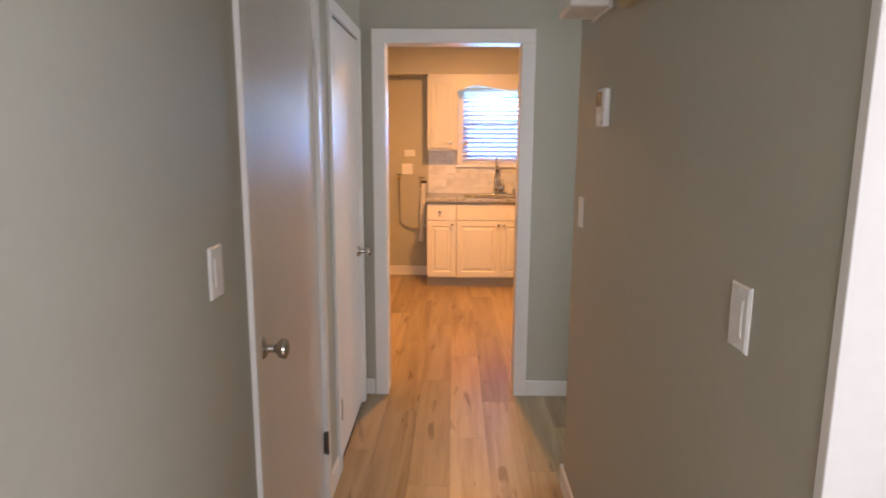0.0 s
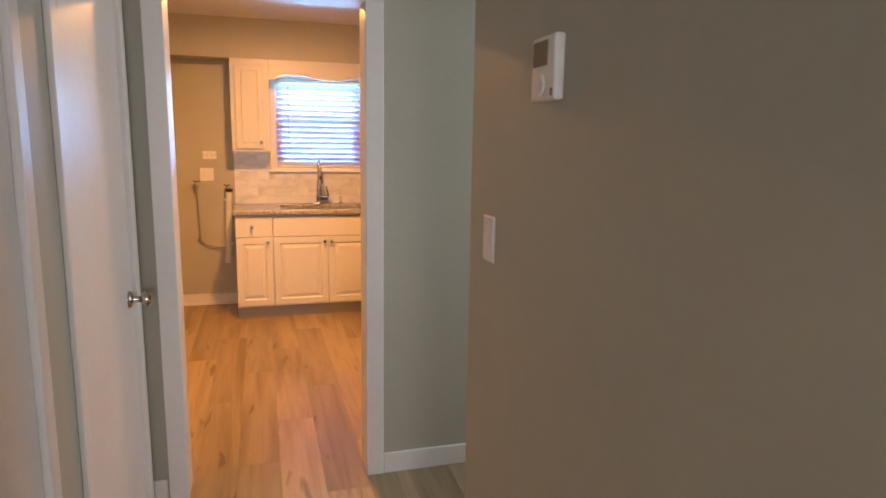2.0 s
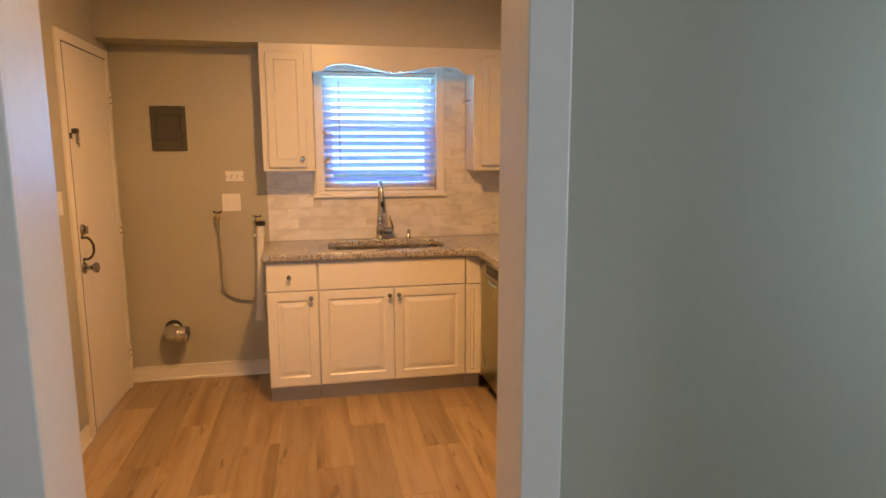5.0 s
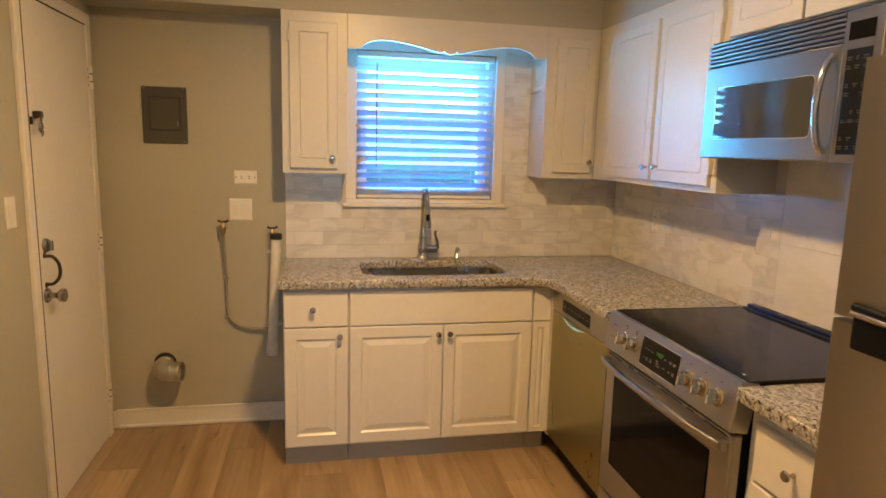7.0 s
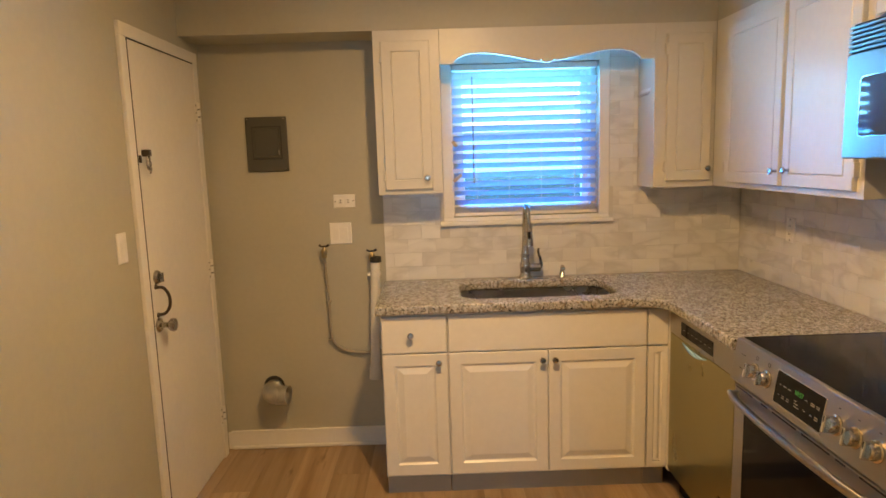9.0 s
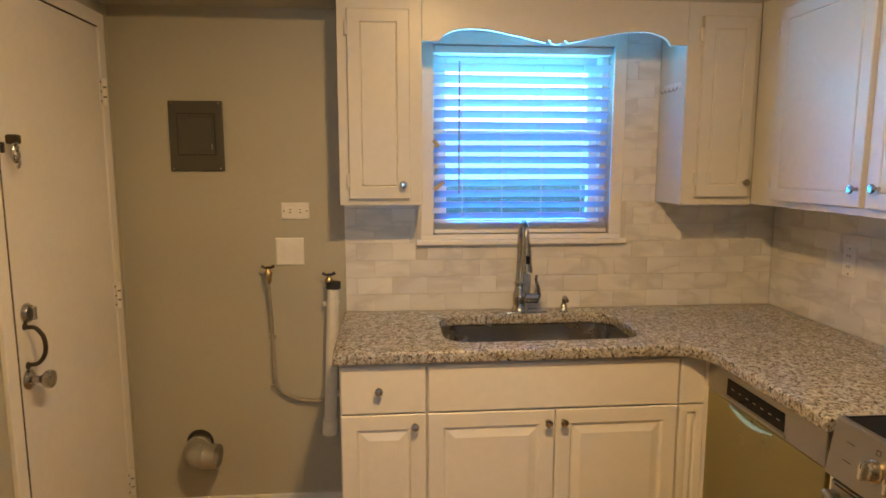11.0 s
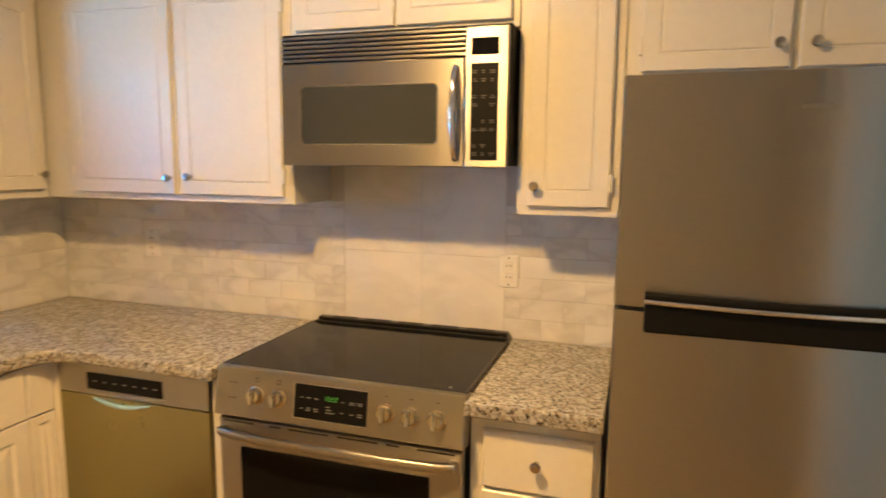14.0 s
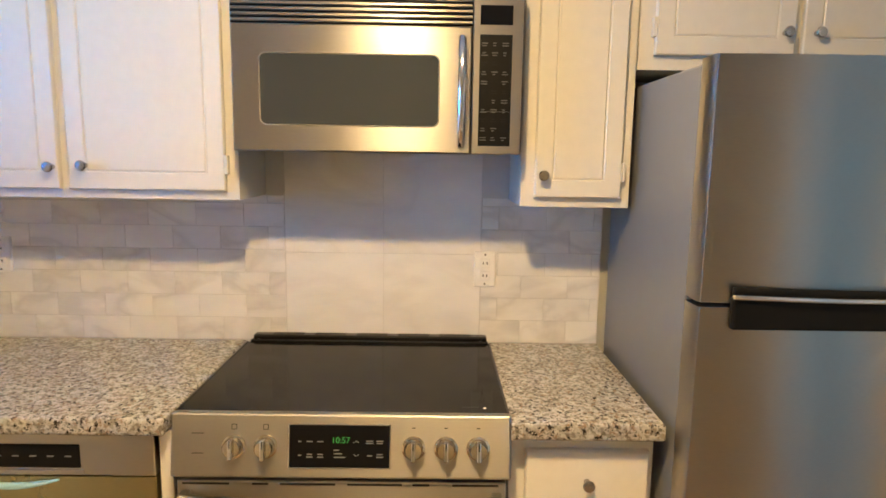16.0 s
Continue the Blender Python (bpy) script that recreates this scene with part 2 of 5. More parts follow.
GLASS = make_glass("window_glass")
SCREEN = make_glass("insect_screen", (0.55, 0.84, 1.0), 0.05)
SLAT = make_slat()
GROUT = paint("pale_grout", (0.60, 0.585, 0.56), 0.8)
# Emission imitates bright sky on the far backdrop sheet.
SKY_GLOW = make_glow("sky_backdrop_glow", (0.62, 0.82, 1.0), 5.0)
TAPE = paint("tan_tape", (0.55, 0.42, 0.25), 0.6)
GRASS = paint("dry_lawn", (0.44, 0.46, 0.36), 0.9, 0.5, 0.6, 30)


# ---------------------------------------------------------------- building helpers
def thing(name, at, label, category, group="", kind=""):
    ob = new(name)
    ob.empty_display_size = 0.05
    ob.location = at
    return tagged(ob, label, category, group, kind)


def world_place(ob):
    p = Vector(ob.location)
    while ob.parent:
        ob = ob.parent
        p += Vector(ob.location)
    return p


def part(name, bm, material, parent=None, label="", smooth=False):
    """One mesh object from a bmesh in world coordinates, under a thing or a part."""
    if parent:
        bmesh.ops.translate(bm, verts=bm.verts, vec=-world_place(parent))
    data = bpy.data.meshes.new(name)
    bm.to_mesh(data)
    bm.free()
    data.materials.append(material)
    if smooth:
        data.polygons.foreach_set("use_smooth", [True] * len(data.polygons))
        data.set_sharp_from_angle(angle=radians(40))
    ob = new(name, data)
    ob.parent = parent
    if label:
        ob["label"] = label
    return ob


def structure(name, bm, material, label, category, smooth=False):
    return tagged(part(name, bm, material, None, "", smooth), label, category, "", "structure")


def box(x0, x1, y0, y1, z0, z1, bevel=0.0, bm=None, seg=2):
    made = bmesh.new()
    r = bmesh.ops.create_cube(made, size=1)
    for v in r["verts"]:
        v.co = Vector((x0 + (v.co.x + 0.5) * (x1 - x0), y0 + (v.co.y + 0.5) * (y1 - y0), z0 + (v.co.z + 0.5) * (z1 - z0)))
    if bevel:
        bmesh.ops.bevel(made, geom=list(made.edges), offset=bevel, segments=seg, affect="EDGES", profile=0.5)
    return joined(bm, made)


def joined(bm, made):
    if bm is None:
        return made
    data = bpy.data.meshes.new("tmp")
    made.to_mesh(data)
    made.free()
    bm.from_mesh(data)
    bpy.data.meshes.remove(data)
    return bm


def lathe(profile, m, seg=24, bm=None):
    """Turned solid: (radius, height) from bottom to top, round the local z of m."""
    made = bmesh.new()
    rings = []
    for r, h in profile:
        if r < 1e-6:
            rings.append([made.verts.new(m @ Vector((0, 0, h)))])
        else:
            rings.append([made.verts.new(m @ Vector((r * math.cos(a), r * math.sin(a), h))) for a in [2 * math.pi * k / seg for k in range(seg)]])
    for a, b in zip(rings, rings[1:]):
        for k in range(seg):
            q = [a[k % len(a)], a[(k + 1) % len(a)], b[(k + 1) % len(b)], b[k % len(b)]]
            q = list(dict.fromkeys(q))
            if len(q) > 2:
                made.faces.new(q)
    for ring, flip in ((rings[0], True), (rings[-1], False)):
        if len(ring) > 2:
            made.faces.new(ring[::-1] if flip else ring)
    bmesh.ops.recalc_face_normals(made, faces=made.faces)
    return joined(bm, made)


def tube(points, radius, seg=10, bm=None, flat=1.0):
    """A round bar along points; radius may be one number or one for each point."""
    pts = [Vector(p) for p in points]
    rad = radius if isinstance(radius, (list, tuple)) else [radius] * len(pts)
    made = bmesh.new()
    up = None
    rings = []
    for i, p in enumerate(pts):
        d = (pts[min(i + 1, len(pts) - 1)] - pts[max(i - 1, 0)]).normalized()
        if up is None:
            up = d.orthogonal().normalized()
        up = (up - d * up.dot(d)).normalized()
        side = d.cross(up)
        rings.append([made.verts.new(p + rad[i] * (math.cos(a) * up + flat * math.sin(a) * side)) for a in [2 * math.pi * k / seg for k in range(seg)]])
    for a, b in zip(rings, rings[1:]):
        for k in range(seg):
            made.faces.new([a[k], a[(k + 1) % seg], b[(k + 1) % seg], b[k]])
    made.faces.new(rings[0][::-1])
    made.faces.new(rings[-1])
    bmesh.ops.recalc_face_normals(made, faces=made.faces)
    return joined(bm, made)


def arc(points, steps=8):
    """A smooth line through points (Catmull-Rom)."""
    p = [Vector(q) for q in points]
    p = [p[0] * 2 - p[1]] + p + [p[-1] * 2 - p[-2]]
    out = []
    for a, b, c, d in zip(p, p[1:], p[2:], p[3:]):
        for k in range(steps):
            t = k / steps
            out.append(0.5 * ((2 * b) + (c - a) * t + (2 * a - 5 * b + 4 * c - d) * t * t + (3 * b - a - 3 * c + d) * t ** 3))
    return out + [p[-2]]


def facing(side, x, y, z):
    """Axes of a front: u to its viewer's right, v up, n towards its viewer."""
    u, n = {"-y": ((1, 0, 0), (0, -1, 0)), "-x": ((0, -1, 0), (-1, 0, 0)), "+x": ((0, 1, 0), (1, 0, 0)), "+y": ((-1, 0, 0), (0, 1, 0))}[side]
    m = Matrix((u, (0, 0, 1), n)).transposed().to_4x4()
    m.translation = (x, y, z)
    return m


def fbox(m, u0, u1, v0, v1, n0, n1, bevel=0.0, bm=None, seg=2):
    made = box(u0, u1, v0, v1, n0, n1, bevel, None, seg)
    bmesh.ops.transform(made, matrix=m, verts=made.verts)
    return joined(bm, made)


def panel(m, u0, u1, v0, v1, rings, back=0.0):
    """A front of nested frames: (inset, height) from the edge to the middle; the back lies at back."""
    made = bmesh.new()
    loops = []
    for inset, h in [(0, back)] + list(rings):
        loops.append([made.verts.new(m @ Vector(c)) for c in ((u0 + inset, v0 + inset, h), (u1 - inset, v0 + inset, h), (u1 - inset, v1 - inset, h), (u0 + inset, v1 - inset, h))])
    for a, b in zip(loops, loops[1:]):
        for k in range(4):
            made.faces.new([a[k], a[(k + 1) % 4], b[(k + 1) % 4], b[k]])
    made.faces.new(loops[-1])
    made.faces.new(loops[0][::-1])
    bmesh.ops.recalc_face_normals(made, faces=made.faces)
    return made


RAISED = [(0, 0.016), (0.003, 0.019), (0.052, 0.019), (0.060, 0.011), (0.066, 0.011), (0.092, 0.0185)]
ROUTED = [(0, 0.015), (0.003, 0.018), (0.045, 0.018), (0.049, 0.0145), (0.053, 0.018)]
SLAB = [(0, 0.015), (0.004, 0.019)]


def knob_at(m, u, v, n, parent, material=NICKEL, size=1.0):
    prof = [(0.0, 0), (0.007, 0), (0.006, 0.004), (0.0045, 0.012), (0.0075, 0.016), (0.0135, 0.021), (0.0145, 0.025), (0.012, 0.029), (0.0, 0.0305)]
    return part("knob", lathe([(r * size, h * size) for r, h in prof], m @ Matrix.Translation((u, v, n)), 20), material, parent, "small satin metal knob", True)


def lettering(text, m, size, material, parent, depth=0.0006):
    cu = bpy.data.curves.new("lettering", "FONT")
    cu.body, cu.size, cu.extrude, cu.align_x, cu.align_y = text, size, depth / 2, "CENTER", "CENTER"
    tmp = bpy.data.objects.new("tmp", cu)
    scene.collection.objects.link(tmp)
    bpy.context.view_layer.update()
    data = bpy.data.meshes.new_from_object(tmp.evaluated_get(bpy.context.evaluated_depsgraph_get()))
    bpy.data.objects.remove(tmp)
    bm = bmesh.new()
    bm.from_mesh(data)
    bpy.data.meshes.remove(data)
    bmesh.ops.transform(bm, matrix=m, verts=bm.verts)
    return part("lettering", bm, material, parent)


def wall_run(axis, at, thick, a0, a1, z0, z1, openings=()):
    """A wall along an axis, from at to at + thick, with openings (a, b, low, high) cut through it."""
    cuts = sorted({a0, a1, *[o[0] for o in openings], *[o[1] for o in openings]})
    bm = None
    for p, q in zip(cuts, cuts[1:]):
        spans, low = [], z0
        for o in sorted(openings, key=lambda o: o[2]):
            if o[0] < (p + q) / 2 < o[1]:
                spans.append((low, o[2]))
                low = o[3]
        spans.append((low, z1))
        for lo, hi in spans:
            if hi - lo > 1e-4:
                b = (p, q, at, at + thick, lo, hi) if axis == "x" else (at, at + thick, p, q, lo, hi)
                bm = box(*b, 0, bm)
    return bm


# ---------------------------------------------------------------- plan
YB, XR, XL = 7.21, 1.765, -1.045         # kitchen: window wall, stove wall, entry wall
YD, YK = 3.898, 4.02                     # the wall between hall and kitchen
HL, HR, HC = -0.375, 0.642, 2.912        # hall walls and the outer corner
CZ, SOF = 2.485, 2.16                    # ceiling, underside of the soffit
Y0 = -1.8
TOPZ, UNDER = 0.918, 0.876               # worktop

structure("wall_window", wall_run("x", YB, 0.2, XL - 0.12, XR + 0.12, 0, CZ, [(0.235, 1.0, 1.245, 2.03)]), WALL, "greige painted kitchen wall with the sink window", "wall")
structure("wall_stove", wall_run("y", XR, 0.12, YK, YB, 0, CZ), WALL, "greige painted kitchen wall behind the stove", "wall")
structure("wall_entry", wall_run("y", XL - 0.12, 0.12, YK, YB, 0, CZ, [(6.395, 7.115, 0, 2.075)]), WALL, "greige painted kitchen wall with the back door", "wall")
structure("wall_doorway", wall_run("x", YD, YK - YD, XL - 0.12, 2.72, 0, CZ, [(-0.257, 0.529, 0, 2.05)]), WALL, "greige painted wall with a cased opening", "wall")
structure("wall_hall_closets", wall_run("y", HL - 0.12, 0.12, Y0, YD, 0, CZ, [(1.905, 2.735, 0, 2.05), (3.01, 3.785, 0, 2.05)]), WALL, "greige painted hall wall with two closet doors", "wall")
structure("wall_hall_switches", wall_run("y", HR, 0.12, Y0, HC, 0, CZ, [(0.29, 1.125, 0, 2.05)]), WALL, "greige painted hall wall with thermostat and switches", "wall")
structure("wall_passage", wall_run("x", HC - 0.12, 0.12, HR + 0.12, 2.72, 0, CZ), WALL, "greige painted side of the passage", "wall")
structure("wall_passage_end", wall_run("y", 2.60, 0.12, HC, YD, 0, CZ, [(2.95, 3.8, 0.85, 2.1)]), WALL, "greige end of the passage with an opening", "wall")
structure("wall_hall_end", wall_run("x", Y0 - 0.12, 0.12, HL - 0.12, HR + 0.12, 0, CZ, [(-0.32, 0.5, 0.95, 2.1)]), WALL, "greige end of the hall with an opening", "wall")
cb = box(XL - 0.12, XR + 0.12, YK, YB + 0.2, CZ, CZ + 0.1)
cb = box(HL - 0.12, 2.72, Y0 - 0.12, YK, CZ, CZ + 0.1, 0, cb)
structure("ceiling", cb, CEIL, "off-white painted ceiling", "ceiling")
sb = box(XL, XR, 6.97, YB, SOF, CZ)
sb = box(1.50, XR, YK, 6.97, SOF, CZ, 0, sb)
structure("soffit", sb, WALL, "greige soffit above the wall cabinets", "soffit")
structure("ground", box(-400, 400, 7.6, 800, -0.6, -0.5), GRASS, "lawn outside the window", "ground")
# Added glowing sheet that stands in for bright sky behind the blind.
structure("backdrop", box(-120, 120, 70, 70.2, -0.6, 14), SKY_GLOW, "glowing pale blue backdrop standing in for the bright sky", "backdrop")


def baseboard(name, *boxes):
    bm = None
    for b in boxes:
        bm = box(*b, 0.004, bm)
    structure(name, bm, TRIM, "white painted baseboard", "baseboard")


bh = 0.095
baseboard("baseboard_kitchen", (XL, -0.128, YB - 0.014, YB, 0, bh), (XL, XL + 0.014, YK, 6.33, 0, bh), (XL + 0.014, -0.31, YK, YK + 0.014, 0, bh))
shoe = box(XL + 0.026, -0.130, YB - 0.026, YB - 0.0145, 0, 0.021, 0.007)
shoe = box(XL + 0.0145, XL + 0.026, YK + 0.03, 6.345, 0, 0.021, 0.007, shoe)
structure("trim_shoe_moulding", shoe, TRIM, "white quarter-round shoe moulding along the baseboard", "trim")
bead = box(XL + 0.018, -0.130, YB - 0.018, YB - 0.001, bh, bh + 0.009, 0.004)
structure("trim_baseboard_bead", bead, TRIM, "thin rounded bead on top of the baseboard", "trim")
baseboard("baseboard_hall", (0.584, 2.6, YD - 0.014, YD, 0, bh), (HL, -0.316, YD - 0.014, YD, 0, bh), (HR - 0.014, HR, 1.126, HC, 0, bh), (HL, HL + 0.014, 2.774, 2.965, 0, bh), (HL, HL + 0.014, Y0, 1.865, 0, bh), (HR - 0.014, HR + 0.3, HC, HC + 0.014, 0, bh))


def casing(name, m, u0, u1, top, width=0.065, proud=0.016, label="white painted door casing"):
    """Flat casing round an opening, in the front's axes."""
    bm = fbox(m, u0 - width, u0, 0, top, 0, proud, 0.003)
    bm = fbox(m, u1, u1 + width, 0, top, 0, proud, 0.003, bm)
    bm = fbox(m, u0 - width, u1 + width, top, top + width, 0, proud + 0.001, 0.003, bm)
    structure(name, bm, TRIM, label, "trim")


def jamb(name, m, u0, u1, top, depth, t=0.02):
    bm = fbox(m, u0 - t, u0, 0, top + t, -depth, 0.004, 0.002)
    bm = fbox(m, u1, u1 + t, 0, top + t, -depth, 0.004, 0.002, bm)
    bm = fbox(m, u0, u1, top, top + t, -depth, 0.004, 0.002, bm)
    structure(name, bm, TRIM, "white painted door jamb", "trim")


def hinge(m, u, v, parent):
    if parent.name != "door_3":
        low = v < 1.0
        bm = fbox(m, u - 0.014, u + 0.014, v - 0.045, v + 0.045, 0.001, 0.004, 0.001)
        bm = tube([m @ Vector((u, v - 0.05, 0.012)), m @ Vector((u, v + 0.05, 0.012))], 0.0075, 10, bm)
        return part("hinge", bm, AGED if low else TRIM, parent, "dark aged metal butt hinge" if low else "painted-over butt hinge")
    h = part("hinge", fbox(m, u - 0.022, u + 0.004, v - 0.052, v + 0.052, 0.0005, 0.0035, 0.001), TRIM, parent, "painted-over butt hinge")
    for k in range(3):
        lo = v - 0.052 + k * 0.036
        part("knuckle", tube([m @ Vector((u + 0.006, lo, 0.010)), m @ Vector((u + 0.006, lo + 0.030, 0.010))], 0.0085, 12), TRIM, h, "", True)
    # Dark pin pieces put the shade of the knuckle gaps into colour.
    for dv in (-0.018, 0.018):
        part("pin", tube([m @ Vector((u + 0.006, v + dv - 0.004, 0.010)), m @ Vector((u + 0.006, v + dv + 0.004, 0.010))], 0.0062, 10), BRONZE, h, "dark pin piece painting the shade between knuckles")
    for dv in (-0.036, 0.0, 0.036):
        part("screw", lathe([(0, 0), (0.0042, 0), (0.004, 0.001), (0, 0.0012)], m @ Matrix.Translation((u - 0.013, v + dv, 0.0035)), 8), BRONZE, h, "dark screw head")
    return h


def door_knob(m, u, v, n, parent):
    k = part("door_knob", lathe([(0.0, 0), (0.031, 0), (0.031, 0.004), (0.026, 0.010), (0.013, 0.016), (0.011, 0.034), (0.017, 0.042), (0.026, 0.050), (0.0285, 0.060), (0.026, 0.068), (0.012, 0.074), (0.0, 0.0745)], m @ Matrix.Translation((u, v, n)), 28), NICKEL, parent, "shiny metal door knob", True)
    return k


def flush_door(name, m, u0, u1, top, knob_side, label, hinges=True, knob_v=0.91):
    """A plain slab door, closed, with hinges and a knob."""
    d = thing(name, m @ Vector(((u0 + u1) / 2, 0, -0.02)), label, "door", "", "structure")
    part("door_leaf", fbox(m, u0 + 0.003, u1 - (0.007 if name == "door_3" else 0.003), 0.012, top - 0.0045, -0.037, -0.001, 0.0025), DOOR, d)
    ku, hu = (u0 + 0.05, u1 - 0.001) if knob_side == "l" else (u1 - 0.075, u0 + 0.001)
    if hinges:
        for v in (0.29, top - 0.2) if name != "door_3" else (0.24, 1.03, top - 0.24):
            hinge(m, hu, v, d)
    if name != "door_3":
        # Dark strip paints the shade between the leaf's top and the head.
        part("head_gap_shade", fbox(m, u0 + 0.004, u1 - 0.004, top - 0.0042, top - 0.0004, -0.004, 0.0012), DARKGAP, d, "thin dark strip painting the shaded gap under the head")
    door_knob(m, ku, knob_v, -0.001, d)
    return d


# cased opening between hall and kitchen
DM = facing("-y", 0, YD, 0)
casing("trim_doorway_hall", DM, -0.237, 0.509, 2.03, 0.074)
jamb("trim_doorway_jamb", DM, -0.237, 0.509, 2.03, YK - YD + 0.004)
casing("trim_doorway_kitchen", facing("+y", 0, YK, 0), -0.509, 0.237, 2.03, 0.07)

# hall closet doors
HM = facing("+x", HL, 0, 0)
casing("trim_closet_a", HM, 1.925, 2.715, 2.03, 0.055)
jamb("trim_closet_a_jamb", HM, 1.925, 2.715, 2.03, 0.12)
flush_door("door_1", HM, 1.925, 2.715, 2.03, "l", "closed white painted flush hall door with metal knob", True, 0.952)
casing("trim_closet_b", HM, 3.03, 3.765, 2.03, 0.055)
jamb("trim_closet_b_jamb", HM, 3.03, 3.765, 2.03, 0.12)
flush_door("door_2", HM, 3.03, 3.765, 2.03, "r", "closed white painted flush hall door beside the doorway")
RM = facing("-x", HR, 0, 0)
jamb("trim_hall_side_jamb", RM, -1.105, -0.31, 2.03, 0.124)
structure("wall_side_room", joined(wall_run("y", 1.75, 0.12, -0.1, 1.45, 0, CZ, [(0.2, 1.15, 0.85, 2.05)]), joined(wall_run("x", -0.22, 0.12, HR + 0.12, 1.87, 0, CZ), wall_run("x", 1.45, 0.12, HR + 0.12, 1.87, 0, CZ))), WALL, "greige walls of the side room with a window opening", "wall")

# kitchen entry door
EM = facing("+x", XL, 0, 0)
LM = facing("+x", XL + 0.0135, 0, 0)
casing("trim_entry", EM, 6.415, 7.095, 2.055, 0.052)
jamb("trim_entry_jamb", EM, 6.415, 7.095, 2.055, 0.12)
entry = flush_door("door_3", LM, 6.415, 7.095, 2.055, "l", "closed cream painted flush back door with chain, pull and knob", True, 0.905)
bolt = part("deadbolt", lathe([(0, 0), (0.03, 0), (0.03, 0.006), (0.024, 0.014), (0.0, 0.015)], LM @ Matrix.Translation((6.48, 1.105, 0)), 24), NICKEL, entry, "round metal deadbolt", True)
part("thumb_turn", fbox(LM, 6.474, 6.486, 1.085, 1.125, 0.012, 0.03, 0.003), NICKEL, bolt)
pull = part("pull_handle", tube([LM @ Vector(p) for p in arc([(6.465, 1.065, 0.002), (6.467, 1.062, 0.03), (6.47, 1.03, 0.05), (6.47, 0.985, 0.05), (6.467, 0.955, 0.03), (6.465, 0.95, 0.002)], 5)], 0.0065, 10), BRONZE, entry, "dark curved pull handle", True)
for v in (1.068, 0.948):
    part("mount", lathe([(0, 0), (0.012, 0), (0.010, 0.005), (0, 0.006)], LM @ Matrix.Translation((6.465, v, 0)), 14), BRONZE, pull)
chain = part("chain_keeper", fbox(LM, 6.455, 6.485, 1.60, 1.628, -0.002, 0.03, 0.006), BRONZE, entry, "dark chain lock on the door edge")
part("ring", tube([LM @ Vector((6.452 + 0.013 * math.cos(a), 1.575 + 0.026 * math.sin(a), 0.026)) for a in [k * math.pi / 8 for k in range(17)]], 0.004, 8), NICKEL, chain)
# Near-black strip paints the shade in the gap between leaf and jamb.
part("latch_gap_shade", fbox(LM, 6.4153, 6.4212, 0.02, 2.048, -0.002, 0.0022), DARKGAP, entry, "dark strip painting the shaded gap on the latch side")
# Same painted shade along the top of the back door.
part("head_gap_shade", fbox(LM, 6.4212, 7.088, 2.0505, 2.0545, -0.002, 0.0022), DARKGAP, entry, "thin dark strip painting the shaded gap under the head")
links = [LM @ Vector((6.452 + 0.010 * math.sin(k * 0.5), 1.598 - 0.012 * k + (0.02 * max(0, k - 5)), 0.030)) for k in range(9)]
for k, p in enumerate(links):
    ring = [p + Vector((0.0035 * math.cos(a), 0.004 * math.sin(a) if k % 2 else 0.0, 0.008 * math.sin(a) if not k % 2 else 0.007 * math.cos(a))) for a in [j * math.pi / 5 for j in range(11)]]
    part("chain_link", tube(ring, 0.0017, 6), NICKEL, chain)
part("chain_slide", fbox(LM, 6.424, 6.436, 1.575, 1.605, 0.001, 0.010, 0.003), BRONZE, entry, "dark slotted chain slide")


# ---------------------------------------------------------------- plates, thermostat, chime
def rocker_plate(m, u, v, gangs=1, label="white rocker light switch on the wall"):
    w = 0.07 + 0.046 * (gangs - 1)
    s = thing("light_switch", m @ Vector((u, v, 0)), label, "switch", "wall switches")
    part("cover_plate", panel(m, u - w / 2, u + w / 2, v - 0.0575, v + 0.0575, [(0, 0.003), (0.004, 0.006)]), PLATE, s)
    for g in range(gangs):
        c = u + (g - (gangs - 1) / 2) * 0.046
        part("switch_frame", panel(m, c - 0.017, c + 0.017, v - 0.034, v + 0.034, [(0, 0.0068), (0.0015, 0.0068)], 0.005), PLATE, s)
        part("rocker", fbox(m, c - 0.0145, c + 0.0145, v - 0.031, v + 0.031, 0.005, 0.0078, 0.001), PLATE, s)
    for dv in (0.048, -0.048):
        part("screw", lathe([(0, 0), (0.003, 0), (0.0025, 0.001), (0, 0.0012)], m @ Matrix.Translation((u, v + dv, 0.006)), 10), PLATE, s)
    return s


def outlet_plate(m, u, v, wide=False, name="outlet", label="white duplex outlet on the tiled wall"):
    a, b = (0.0575, 0.035) if wide else (0.035, 0.0575)
    s = thing(name, m @ Vector((u, v, 0)), label, "outlet", "wall outlets")
    part("cover_plate", panel(m, u - a, u + a, v - b, v + b, [(0, 0.003), (0.004, 0.006)]), PLATE, s)
    for d in (-0.02, 0.02):
        cu, cv = (u + d, v) if wide else (u, v + d)
        r = part("receptacle", fbox(m, cu - 0.0155, cu + 0.0155, cv - 0.0145, cv + 0.0145, 0.005, 0.0085, 0.003), PLATE, s)
        for e in (-0.006, 0.006):
            if wide:
                part("slot", fbox(m, cu - 0.004, cu + 0.004, cv + e - 0.0018, cv + e + 0.0018, 0.008, 0.0088), DARKGAP, r)
            else:
                part("slot", fbox(m, cu + e - 0.0018, cu + e + 0.0018, cv - 0.004, cv + 0.004, 0.008, 0.0088), DARKGAP, r)
    for d in (-0.047, 0.047):
        cu, cv = (u + d, v) if wide else (u, v + d)
        part("screw", lathe([(0, 0), (0.0032, 0), (0.003, 0.001), (0, 0.0012)], m @ Matrix.Translation((cu, cv, 0.006)), 8), BRONZE, s)
    return s


